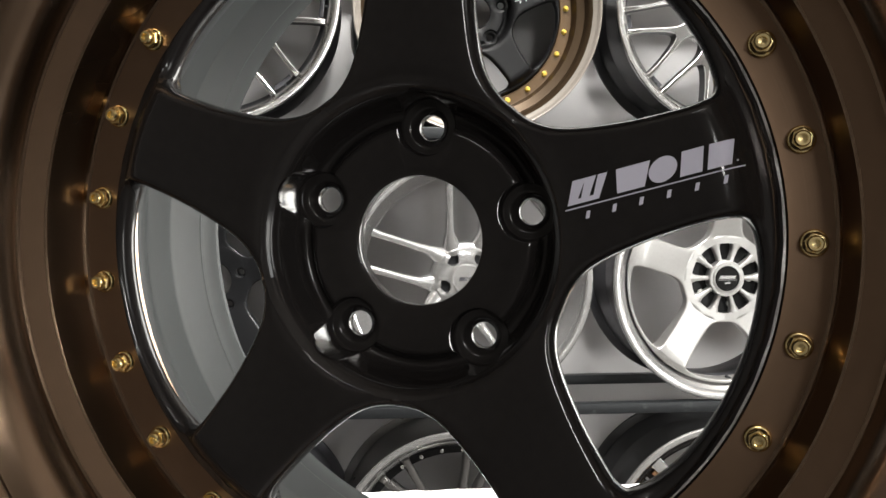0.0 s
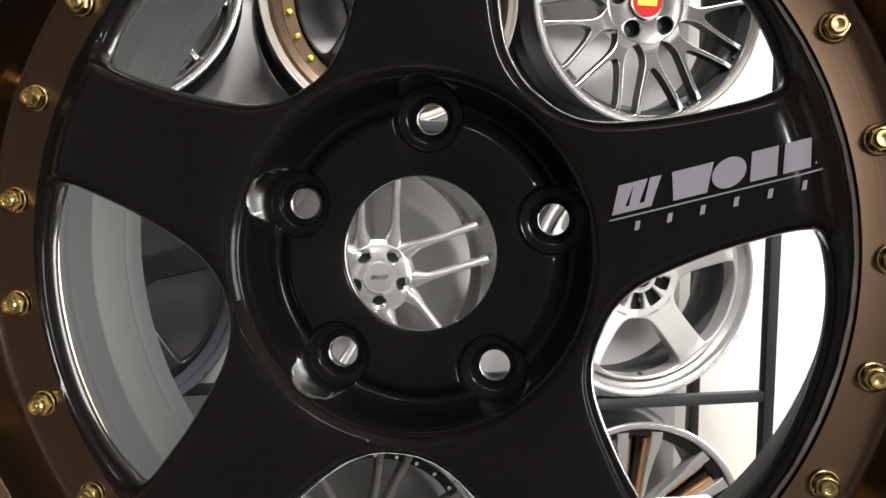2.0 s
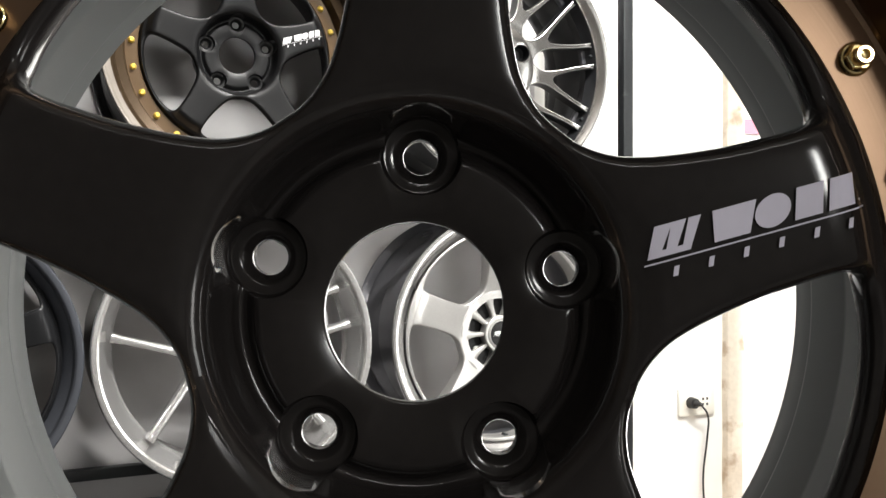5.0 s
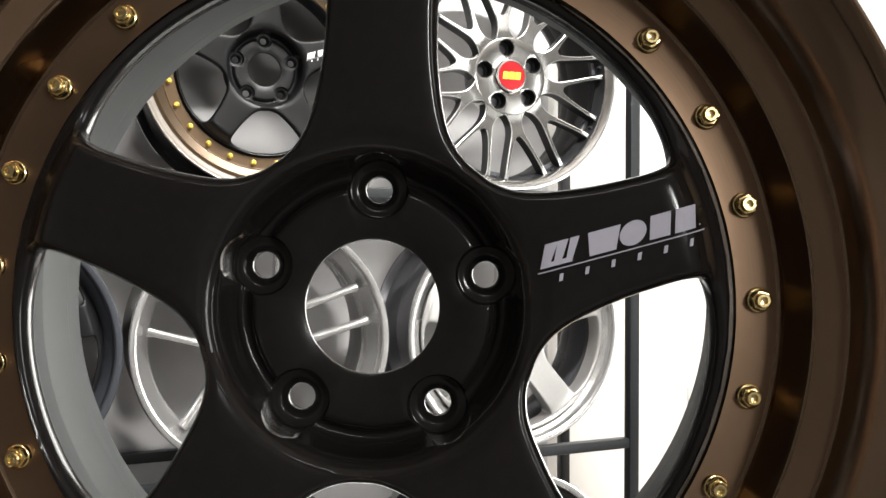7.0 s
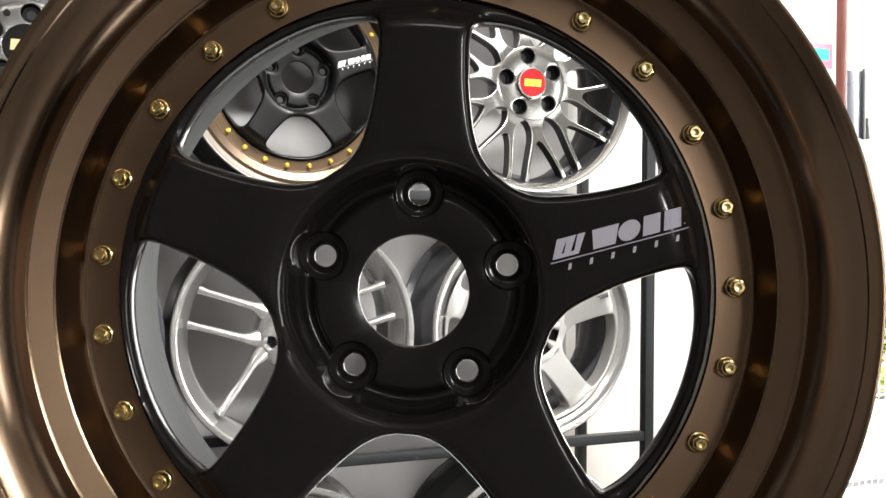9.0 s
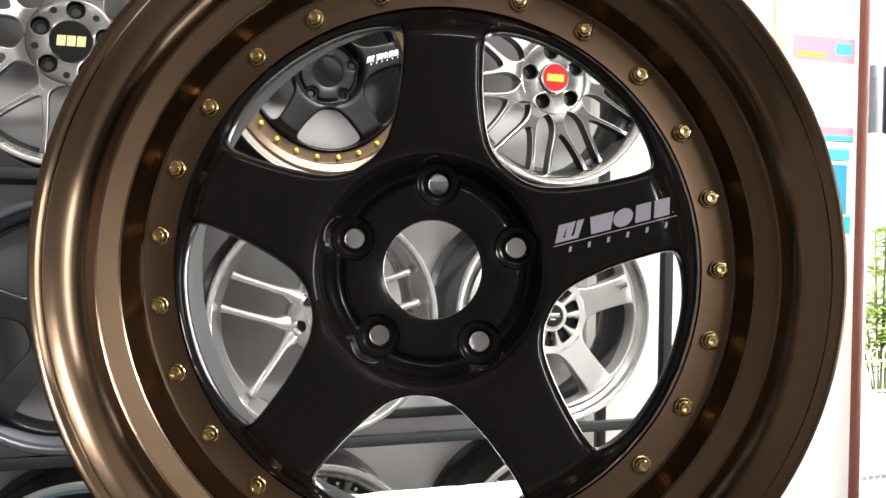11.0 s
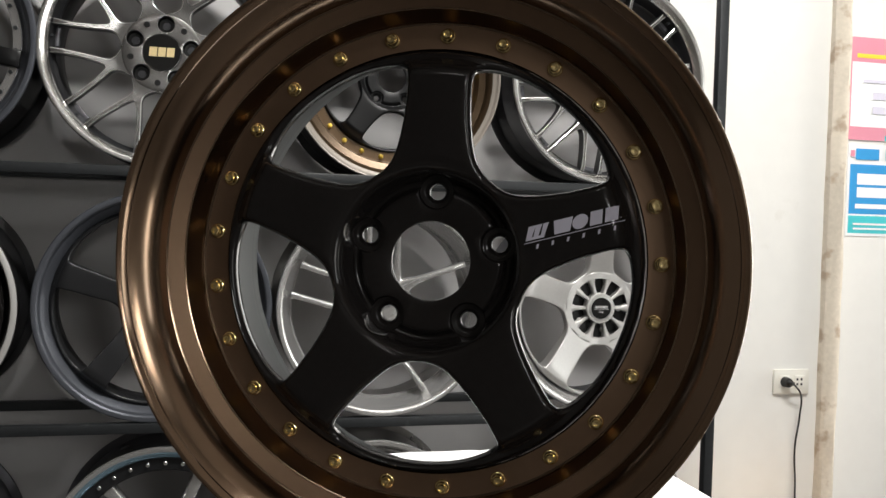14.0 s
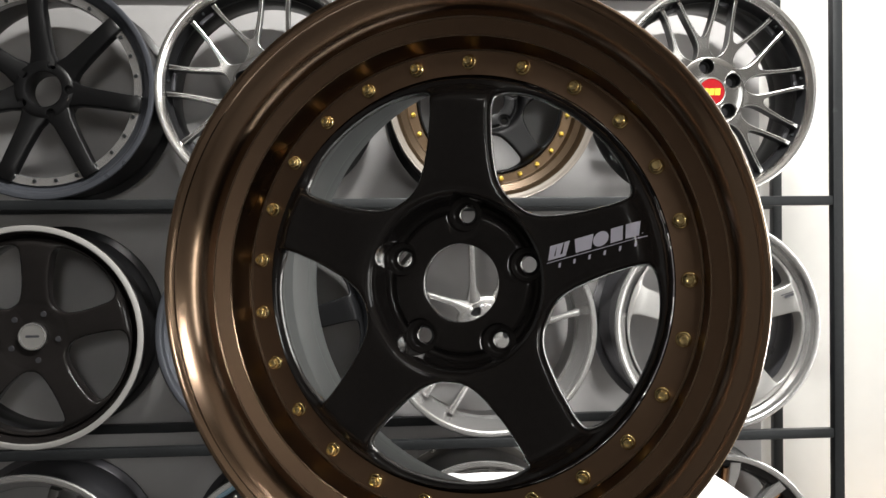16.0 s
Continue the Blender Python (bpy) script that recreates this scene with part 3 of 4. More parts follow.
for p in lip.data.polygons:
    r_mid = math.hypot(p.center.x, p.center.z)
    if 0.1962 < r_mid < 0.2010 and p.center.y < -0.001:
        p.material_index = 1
    elif 0.1750 < r_mid < 0.1938 and abs(p.center.y) < 0.001 or 0.2040 < r_mid < 0.2120 and -0.032 < p.center.y < -0.024:
        p.material_index = 2

part("barrel", revolve(BARREL_PROFILE, 160, True), BARREL_GREY, hero, "satin grey inner barrel", UP, 30)
SEATED = Matrix.Translation((-0.0015, 0, 0))
part("hub", HUB, None, hero, "gloss black hub with five lug holes", SEATED @ UP)
for k in range(5):
    sp = part("spoke", SECTOR, None, hero, at=SEATED @ turn(k, 5, R_LIP))
    if k == 1:
        marked = sp
for k in range(25):
    x, z = polar(0.185, 14.4 * k)
    part("bolt", BOLT, None, hero, at=UP @ Matrix.Translation((x, 0, z)) @ Matrix.Rotation(radians(37.0 * k), 4, 'Y'))
decal_marks(marked, turn(1, 5, R_LIP).inverted() @ UP, HERO_HEIGHT, DECAL)

# ---------- the steel rack ----------
RAIL_Z = [0.021, 0.577, 1.133, 1.689]
rack = thing("wheel_rack", pose(0, 0, FLOOR), "black painted square-tube steel wheel rack with four levels, against the wall", "rack")
for x, y in ((-1.70, 1.318), (1.032, 1.318), (-1.70, 1.584), (1.006, 1.584)):
    part("post", box(bmesh.new(), (x, y, 0.0), (x + 0.025, y + 0.025, 2.35), 0.0025), STEEL_BLACK, rack)
for z in RAIL_Z:
    for y, end in ((1.319, 1.032), (1.585, 1.006)):
        part("rail", box(bmesh.new(), (-1.675, y, z - 0.0225 - FLOOR), (end, y + 0.023, z - FLOOR), 0.0025), STEEL_BLACK, rack)
    part("side_bar", box(bmesh.new(), (-1.699, 1.343, z - 0.0225 - FLOOR), (-1.677, 1.584, z - FLOOR), 0.0025), STEEL_BLACK, rack)

# ---------- the wheels on the rack ----------
RW = 0.237
GROUP = "alloy wheels on the rack"


BIG = Matrix.Scale(1.059, 4)


def rack_wheel(label, x, level, y=1.322):
    return thing("alloy_wheel", pose(x, y, RAIL_Z[level]) @ BIG, label, "alloy wheel", GROUP)


def rim(parent, lip_mat, barrel_mat, lip=0.018, deep=0.05, seat=0.200, lip_label="", stripe=None, seat_mat=None):
    """Lip and barrel of a rack wheel; deep: how far back the spokes sit."""
    up = Matrix.Translation((0, 0, RW))
    r1 = RW - lip
    if stripe:
        part("lip_stripe", revolve([(RW - 0.0005, 0.003), (RW - 0.0012, 0.0006), (RW - 0.004, -0.0006), (RW - 0.012, -0.0006), (RW - 0.0135, 0.001)], 128), stripe, parent, "painted outer stripe", up)
    part("lip", revolve([(RW - 0.002, 0.010), (RW, 0.008), (RW, 0.003), (RW - 0.002, 0.0004), (RW - 0.006, 0.0), (RW - 0.0105, 0.001), (RW - 0.0135, 0.004),
                         (r1, 0.010), (r1 - 0.003, 0.016)], 128), lip_mat, parent, lip_label, up, 28)
    part("spoke_seat", revolve([(r1 - 0.003, 0.016), (seat + 0.004, deep - 0.012), (seat, deep - 0.004), (seat - 0.004, deep + 0.002)], 128), seat_mat or lip_mat, parent, "", up, 28)
    part("barrel", revolve([(seat - 0.004, deep + 0.0015), (seat - 0.002, deep + 0.010), (seat, deep + 0.03), (seat + 0.003, 0.150), (0.212, 0.185), (0.217, 0.203), (0.228, 0.212), (0.236, 0.216), (0.237, 0.220),
                            (0.235, 0.224), (0.226, 0.222), (0.221, 0.205), (0.218, 0.175), (0.206, 0.150), (0.205, 0.08), (0.216, 0.055), (0.220, 0.020), (0.227, 0.0125), (RW - 0.002, 0.0102)], 128),
         barrel_mat, parent, "", up, 30)
    return up


def lug_marks(parent, up, r, y, hole, mat, off=0.0, n=5):
    for k in range(n):
        x, z = polar(r, 360 / n * k + off)
        part("lug_bolt_hole", disc(hole, y, y + 0.004, 16, 0.0004), mat, parent, at=up @ Matrix.Translation((x, 0, z)))


FLAT = Matrix.Identity(4)


def cap(parent, up, r, y, mat, label, ring=None):
    c = part("centre_cap", disc(r, y, y + 0.012, 40, 0.0015), mat, parent, label, up)
    if ring:
        part("cap_ring", revolve([(r + 0.003, y + 0.004), (r + 0.003, y - 0.0005), (r, y - 0.001), (r - 0.0005, y + 0.001)], 40), ring, c)
    return c


def bars(parent, up, rects, y, mat, name="cap_mark"):
    for x0, z0, x1, z1, sl in rects:
        bm = bmesh.new()
        plate(bm, [(x0, z0), (x1, z0), (x1 + sl, z1), (x0 + sl, z1)], y, 0.0005)
        part(name, bm, mat, parent, at=up)


# a bronze-lipped wheel like the one on the table
w = thing("alloy_wheel", pose(0.222, 1.402, RAIL_Z[2] - 0.011) @ Matrix.Scale(1.045, 4), "satin black five-spoke alloy wheel with bronze lip and white edge", "alloy wheel", GROUP)
S3 = Matrix.Translation((0, 0, RW))
k_ = RW / R_LIP
lip2 = [(r * k_, y * k_) for r, y in LIP_PROFILE]
part("lip", revolve(lip2[:5], 160), BRONZE_FLAT, w, "satin bronze bolt flange", S3, 24)
part("lip_wall", revolve(lip2[4:17], 160), BRONZE_DARK, w, "dark bronze stepped wall", S3, 24)
part("lip_edge", revolve(lip2[16:], 160), LIP_BEIGE, w, "white outer edge", S3, 24)
part("barrel", revolve([(r * k_, y * k_) for r, y in BARREL_PROFILE], 120, True), BLACK_RIM, w, "", S3, 30)
SECTOR2 = SECTOR.copy()
SECTOR2.materials[0] = BLACK_SATIN
SECTOR2.transform(Matrix.Scale(k_, 4))
HUB2 = HUB.copy()
HUB2.materials[0] = BLACK_SATIN
HUB2.transform(Matrix.Scale(k_, 4))
part("hub", HUB2, None, w, "", S3)
for k in range(5):
    sp = part("spoke", SECTOR2, None, w, at=turn(k, 5, RW))
    if k == 1:
        marked = sp
BOLT2 = bolt_mesh("bolt", GOLD_DULL, 0.9)
for k in range(25):
    x, z = polar(0.185 * k_, 14.4 * k)
    part("bolt", BOLT2, None, w, at=S3 @ Matrix.Translation((x, 0, z)))
decal_marks(marked, turn(1, 5, RW).inverted() @ Matrix.Translation((0, 0, RW)) @ Matrix.Scale(k_, 4), HERO_HEIGHT, DECAL_WHITE)

# two mesh-spoked wheels


WIDE_FORK = [(0.079, 0, 17.9), (0.0825, 0, 15.2), (0.087, 0, 11.9), (0.094, 0, 9.1), (0.102, 0, 7.6), (0.112, 0, 7.2), (0.119, 0, 7.5), (0.1245, 0, 8.0),
             (0.1255, 1.3, 8.1), (0.1290, 2.9, 8.4), (0.1365, 4.9, 9.1), (0.1496, 7.0, 10.2), (0.1703, 9.1, 11.7), (0.1876, 10.2, 12.6), (0.2026, 10.8, 13.1), (0.2135, 10.9, 13.6)]
SLIM_FORK = [(0.079, 0, 22.4), (0.082, 0, 18.8), (0.086, 0, 14.2), (0.091, 0, 10.4), (0.097, 0, 7.8), (0.103, 0, 6.9), (0.109, 0, 7.2), (0.1155, 0, 8.1),
             (0.1165, 1.2, 8.3), (0.1195, 2.4, 8.8), (0.126, 4.4, 9.8), (0.1392, 7.2, 11.5), (0.1623, 10.3, 13.7), (0.1853, 12.2, 15.1), (0.2026, 13, 15.7), (0.2135, 13.2, 16.1)]


def mesh_spoke(deep, rows):
    """A stem from the hub that forks into two arms; rows: (radius, inner and outer half angle)."""
    bm = bmesh.new()
    bev = 0.0017
    for side in (-1, 1):
        rings = []
        for r, a0, a1 in rows:
            y = deep - 0.0180 - max(0.0, r - 0.095) * 0.13 + max(0.0, r - 0.205) * 0.3
            d = math.degrees(bev / r)
            pts = [(a0, y + 0.030), (a0, y + bev), (a0 + (d if a0 else 0.0), y), (a1 - d, y), (a1 - d * 0.3, y + bev * 0.35), (a1, y + bev), (a1, y + 0.030)]
            ring = []
            for ang, yy in pts:
                x, z = polar(r, ang * side)
                ring.append(bm.verts.new((x, yy, z)))
            rings.append(ring)
        for (ra, rb), (pa, pb) in zip(zip(rings, rings[1:]), zip(rows, rows[1:])):
            for j in range(6):
                if j < 2 and not pb[1]:
                    continue
                f = (ra[j], ra[j + 1], rb[j + 1], rb[j])
                bm.faces.new(f if side > 0 else f[::-1])
    bmesh.ops.remove_doubles(bm, verts=bm.verts, dist=0.00002)
    bmesh.ops.recalc_face_normals(bm, faces=bm.faces)
    if sum(f.normal.y * f.calc_area() for f in bm.faces) > 0:
        bmesh.ops.reverse_faces(bm, faces=bm.faces)
    return bm


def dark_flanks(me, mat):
    """Gives a part's sideways faces a dark material and its bevelled edges a bright one."""
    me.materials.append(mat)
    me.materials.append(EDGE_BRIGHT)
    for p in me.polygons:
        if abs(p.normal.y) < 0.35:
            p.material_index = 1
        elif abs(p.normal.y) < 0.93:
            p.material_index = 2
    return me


def mesh_wheel(label, x, level, n_spoke, spin, lug, rows, spoke_mat, cap_mat, mark_mat, lip_mat, barrel_mat, cap_label, cap_r, cup, pcd):
    w = rack_wheel(label, x, level)
    deep = 0.052
    y = deep - 0.020
    up = rim(w, lip_mat, barrel_mat, 0.018, 0.040, 0.210, "polished outer lip", None, GUNMETAL)
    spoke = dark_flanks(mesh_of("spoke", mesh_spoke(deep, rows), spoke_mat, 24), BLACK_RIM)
    for k in range(n_spoke):
        part("spoke", spoke, None, w, at=turn(k, n_spoke, RW, spin))
    prof = [(0.026, 0.10), (0.026, y + 0.004), (0.027, y + 0.002), (0.044, y + 0.0005), (0.062, y + 0.0004), (0.075, y + 0.0008), (0.0795, y + 0.0018), (0.0815, y + 0.0040), (0.0822, y + 0.010), (0.080, 0.085)]
    hub = mesh_of("hub", hub_disc(prof, pcd, 0.0075, cup, y + 0.022, y + 0.026, 5, 90, 0.0006, 0, 0.12), spoke_mat, 40)
    part("hub", hub, None, w, at=turn(0, 5, RW, lug))
    # black sleeves and discs put the darkness of lug pockets and hub holes in colour
    sleeve = mesh_of("lug_cup_shade", revolve([(cup * 1.01, y + 0.0035), (cup * 0.97, y + 0.018), (cup * 0.88, y + 0.0212), (0.0085, y + 0.0214), (0.0080, y + 0.026)], 28), BLACK_SATIN, 50)
    seat = mesh_of("lug_hole", disc(0.0080, y + 0.0235, y + 0.026, 16, 0.0004), BARREL_DARK)
    hole = mesh_of("hub_hole_shade", disc(0.0062, y - 0.0006, y + 0.004, 18, 0.0004), BLACK_SATIN)
    for k in range(5):
        part("lug_cup_shade", sleeve, None, w, at=turn(k, 5, RW, lug) @ Matrix.Translation((0, 0, pcd)))
        part("lug_hole", seat, None, w, at=turn(k, 5, RW, lug) @ Matrix.Translation((0, 0, pcd)))
        if cap_r > 0.035:
            part("hub_hole_shade", hole, None, w, at=turn(k, 5, RW, lug + 36) @ Matrix.Translation((0, 0, pcd + 0.004)))
    c = cap(w, up, cap_r, 0.0265, cap_mat, cap_label, CHROME if cap_r < 0.035 else None)
    q = cap_r / 0.030
    bars(c, FLAT, [((-0.0200 + 0.0136 * i) * q, -0.0075 * q, (-0.0080 + 0.0136 * i) * q, 0.0075 * q, 0.0015) for i in range(3)], 0.0259, mark_mat)
    rivet = mesh_of("rivet", disc(0.003, 0.024, 0.032, 10, 0.0005), STEEL_BLACK)
    half = (180.0 / n_spoke - rows[-1][2]) * 0.8
    bm = bmesh.new()
    loft(bm, [(*polar(0.205, half * f), 0.040, 0.012, 0.01) for f in (-1, -0.5, 0, 0.5, 1)], 0.8)
    pad = mesh_of("rim_pad", bm, BARREL_DARK, 40)
    for k in range(n_spoke):
        part("rivet", rivet, None, w, at=turn(k, n_spoke, RW, spin + 180.0 / n_spoke) @ Matrix.Translation((0, 0, 0.2115)))
        part("rim_pad", pad, None, w, at=turn(k, n_spoke, RW, spin + 180.0 / n_spoke))
    return w


mesh_wheel("silver mesh-spoked alloy wheel with black centre cap and polished lip", -0.299, 2, 8, 27.5, 7.0, SLIM_FORK, MESH_DARK, CAP_BLACK, GOLD_MARK, CHROME, BLACK_RIM, "black cap with pale gold mark", 0.038, 0.0165, 0.0590)
mesh_wheel("silver mesh-spoked alloy wheel with red centre cap and polished lip", 0.747, 2, 10, -8.5, -8.5, WIDE_FORK, MESH_LIGHT, RED_CAP, YELLOW_MARK, CHROME, BLACK_RIM, "red cap with yellow mark", 0.030, 0.0168, 0.0585)

# seven-spoke black wheel with riveted bright ring
w = rack_wheel("satin black seven-spoke alloy wheel with grey lip and riveted bright ring", -0.798, 2)
up = rim(w, LIP_GREY, BLACK_RIM, 0.016, 0.040, 0.203, "grey lip")
part("bright_ring", revolve([(0.2075, 0.024), (0.206, 0.020), (0.190, 0.022), (0.188, 0.040)], 96), SILVER, w, "bright riveted ring", up)
spoke = bmesh.new()
loft(spoke, [(0, 0.050, 0.033, 0.056, 0.03), (0, 0.064, 0.0315, 0.053, 0.03), (0, 0.080, 0.028, 0.043, 0.03), (0, 0.120, 0.020, 0.038, 0.03), (0, 0.170, 0.012, 0.035, 0.03), (0, 0.200, 0.010, 0.035, 0.03), (0, 0.207, 0.014, 0.036, 0.02)], 0.80)
spoke = mesh_of("spoke", spoke, BLACK_SATIN, 35)
for k in range(7):
    part("spoke", spoke, None, w, at=turn(k, 7, RW, -3))
prof = [(0.0375, 0.09), (0.0375, 0.031), (0.039, 0.029), (0.053, 0.028), (0.060, 0.031), (0.066, 0.040), (0.064, 0.085)]
part("hub", mesh_of("hub", hub_disc(prof, 0.0525, 0.006, 0.0090, 0.040, 0.045, 5, 80, 0.0006, 0, 0.12), BLACK_SATIN), None, w, at=turn(0, 5, RW, 20))
rivet = mesh_of("rivet", disc(0.0042, 0.0180, 0.024, 10, 0.0008), STEEL_BLACK)
for k in range(28):
    part("rivet", rivet, None, w, at=turn(k, 28, RW, 5) @ Matrix.Translation((0, 0, 0.1965)))

# five-spoke gloss black wheel with white stripe
BIG_WINDOW = [(0.076, 0), (0.077, 6), (0.083, 13), (0.098, 19), (0.125, 23.5), (0.165, 25.5), (0.188, 25.0), (0.198, 21), (0.202, 12), (0.203, 0)]
BIG_HEIGHT = [(0.03, 0.034), (0.06, 0.030), (0.08, 0.024), (0.12, 0.016), (0.17, 0.010), (0.196, 0.010), (0.203, 0.014), (0.208, 0.018)]
w = rack_wheel("gloss black five-spoke alloy wheel with white lip stripe and silver cap", -0.828, 1)
up = rim(w, BLACK_GLOSS, BLACK_RIM, 0.018, 0.036, 0.209, "", LIP_WHITE)
spoke = mesh_of("spoke", spoke_sector(BIG_WINDOW, BIG_HEIGHT, 0.030, 0.208, 0.055, 5, 0.006, 0.005), BLACK_GLOSS, 50)
for k in range(5):
    part("spoke", spoke, None, w, at=turn(k, 5, RW, 4))
c = cap(w, up, 0.026, 0.024, SILVER_MACHINED, "brushed silver cap", SILVER)
bars(c, FLAT, [(-0.014, -0.002, 0.014, 0.003, 0.001)], 0.0235, DECAL_DARK)
lug_marks(w, up, 0.052, 0.0295, 0.006, BARREL_DARK, 25)

# five-spoke dark grey wheel
GREY_WINDOW = [(0.072, 0), (0.0725, 6), (0.076, 14), (0.088, 20.5), (0.110, 23.5), (0.150, 26.2), (0.185, 27.3), (0.193, 25.5), (0.1965, 17), (0.197, 0)]
GREY_HEIGHT = [(0.03, 0.046), (0.055, 0.045), (0.075, 0.040), (0.12, 0.026), (0.18, 0.012), (0.192, 0.013), (0.198, 0.022), (0.206, 0.030)]
w = rack_wheel("matt dark grey five-spoke alloy wheel with grey lip edge", -0.303, 1)
up = rim(w, LIP_GREY, GUNMETAL, 0.014, 0.040, 0.205, "blue-grey lip")
sect = spoke_sector(GREY_WINDOW, GREY_HEIGHT, 0.066, 0.206, 0.062, 5, 0.004, 0.003)
spoke = mesh_of("spoke", sect, GUNMETAL, 50)
for k in range(5):
    part("spoke", spoke, None, w, at=turn(k, 5, RW, 2))
prof = [(0.0350, 0.09), (0.0350, 0.048), (0.0362, 0.046), (0.060, 0.0440), (0.0665, 0.0422), (0.0665, 0.085)]
part("hub", mesh_of("hub", hub_disc(prof, 0.0545, 0.0078, 0.0098, 0.050, 0.052, 5, 80, 0.0006, 0, 0.12), GUNMETAL), None, w, at=turn(0, 5, RW, 2))

# double-spoke bright silver wheel
w = rack_wheel("bright silver alloy wheel with five pairs of slim spokes", 0.207, 1)
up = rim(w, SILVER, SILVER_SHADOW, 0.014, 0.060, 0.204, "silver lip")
bm = bmesh.new()
for s in (-1, 1):
    loft(bm, [(s * 0.0240, 0.045, 0.052, 0.042, 0.03), (s * 0.0280, 0.066, 0.0475, 0.034, 0.03), (s * 0.0310, 0.080, 0.0440, 0.0235, 0.029), (s * 0.0320, 0.092, 0.0412, 0.0155, 0.028), (s * 0.0325, 0.13, 0.034, 0.0128, 0.026), (s * 0.0335, 0.185, 0.024, 0.0132, 0.024), (s * 0.0342, 0.2025, 0.022, 0.0165, 0.022)], 0.45)
spoke = mesh_of("spoke", bm, SILVER, 40)
for k in range(5):
    part("spoke", spoke, None, w, at=turn(k, 5, RW, -1))
prof = [(0.020, 0.10), (0.020, 0.050), (0.030, 0.048), (0.060, 0.048), (0.0680, 0.052), (0.072, 0.060), (0.070, 0.095)]
part("hub", mesh_of("hub", hub_disc(prof, 0.0475, 0.006, 0.0132, 0.060, 0.064, 5, 80, 0.0008, 36, 0.13), SILVER), None, w, at=turn(0, 5, RW, -1))
lug_marks(w, up, 0.0475, 0.0575, 0.0118, GUNMETAL, 35)
c = cap(w, up, 0.0285, 0.043, SILVER, "silver cap with dark mark")
bars(c, FLAT, [(-0.0165, -0.003, -0.006, 0.004, 0.002), (-0.004, -0.003, -0.001, 0.004, 0.002), (0.001, -0.003, 0.014, -0.0015, 0.0008), (0.002, 0.0, 0.015, 0.0015, 0.0008), (0.003, 0.0025, 0.016, 0.004, 0.0008)], 0.0424, DECAL_DARK)

# machined five-spoke wheel with pocketed hub
RP_WINDOW = [(0.088, 0), (0.0885, 7), (0.093, 13.5), (0.105, 19), (0.130, 23), (0.165, 25.5), (0.188, 26), (0.196, 24), (0.1995, 15), (0.200, 0)]
RP_HEIGHT = [(0.05, 0.036), (0.085, 0.034), (0.12, 0.026), (0.18, 0.013), (0.195, 0.012), (0.206, 0.016)]
w = rack_wheel("machined silver five-spoke alloy wheel with black-pocketed hub and round cap", 0.751, 1)
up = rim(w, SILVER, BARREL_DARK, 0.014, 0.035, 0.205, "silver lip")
spoke = mesh_of("spoke", spoke_sector(RP_WINDOW, RP_HEIGHT, 0.0695, 0.206, 0.058, 5, 0.003, 0.003), SILVER_MACHINED, 50)
for k in range(5):
    part("spoke", spoke, None, w, at=turn(k, 5, RW, 0))
part("hub_pocket", revolve([(0.0700, 0.035), (0.0694, 0.050), (0.030, 0.054), (0.030, 0.075)], 64), BLACK_SATIN, w, "black recessed hub", up)
rib = bmesh.new()
loft(rib, [(0, 0.030, 0.034, 0.0075, 0.018), (0, 0.046, 0.035, 0.0080, 0.016), (0, 0.060, 0.0350, 0.0115, 0.015), (0, 0.0715, 0.0348, 0.023, 0.014)], 0.6)
rib = mesh_of("hub_rib", rib, SILVER_MACHINED)
for k in range(10):
    part("hub_rib", rib, None, w, at=turn(k, 10, RW, 18))
c = cap(w, up, 0.0255, 0.026, CAP_BLACK, "black cap in a silver ring", SILVER_MACHINED)
part("cap_collar", revolve([(0.036, 0.05), (0.0355, 0.029), (0.034, 0.0275), (0.0292, 0.0275), (0.0288, 0.030)], 48), SILVER_MACHINED, w, "silver cap collar", up)
bars(c, FLAT, [(-0.017, 0.0, 0.015, 0.006, 0.002), (-0.019, -0.003, 0.019, -0.002, 0.0), (-0.006, -0.010, 0.006, -0.007, 0.0)], 0.0253, SILVER)
lug_marks(w, up, 0.054, 0.047, 0.0068, LIP_WHITE, 20)
d0 = turn(0, 5, RW, 72)
bars(w, d0, [(-0.012, 0.168, -0.006, 0.190, 0.0)], 0.0105, DECAL_DARK, "spoke_mark")
bars(w, d0, [(-0.0155, 0.160, -0.0135, 0.192, 0.0)], 0.0105, DECAL_DARK, "spoke_mark")
part("valve", disc(0.0045, 0.030, 0.045, 12, 0.001), STEEL_BLACK, w, at=up @ Matrix.Translation((0.012, 0, -0.201)))

# lower row
w = rack_wheel("machined alloy wheel with broad polished lip and dark twin spokes", -0.843, 0)
up = rim(w, SILVER, BARREL_DARK, 0.018, 0.050, 0.203, "silver lip")
bm = bmesh.new()
for s in (-1, 1):
    loft(bm, [(s * 0.018, 0.045, 0.050, 0.026, 0.03), (s * 0.020, 0.09, 0.044, 0.020, 0.03), (s * 0.024, 0.15, 0.032, 0.019, 0.028), (s * 0.030, 0.203, 0.025, 0.024, 0.024)], 0.6)
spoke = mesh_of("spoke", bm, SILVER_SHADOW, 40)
for k in range(5):
    part("spoke", spoke, None, w, at=turn(k, 5, RW, 24))
part("hub", revolve([(0.030, 0.10), (0.030, 0.048), (0.062, 0.048), (0.067, 0.056), (0.066, 0.09)], 64), SILVER_SHADOW, w, "", up)

w = rack_wheel("alloy wheel with blue outer lip, riveted dark ring and silver spokes", -0.275, 0)
up = rim(w, SILVER, BARREL_DARK, 0.014, 0.046, 0.203, "bright outer lip")
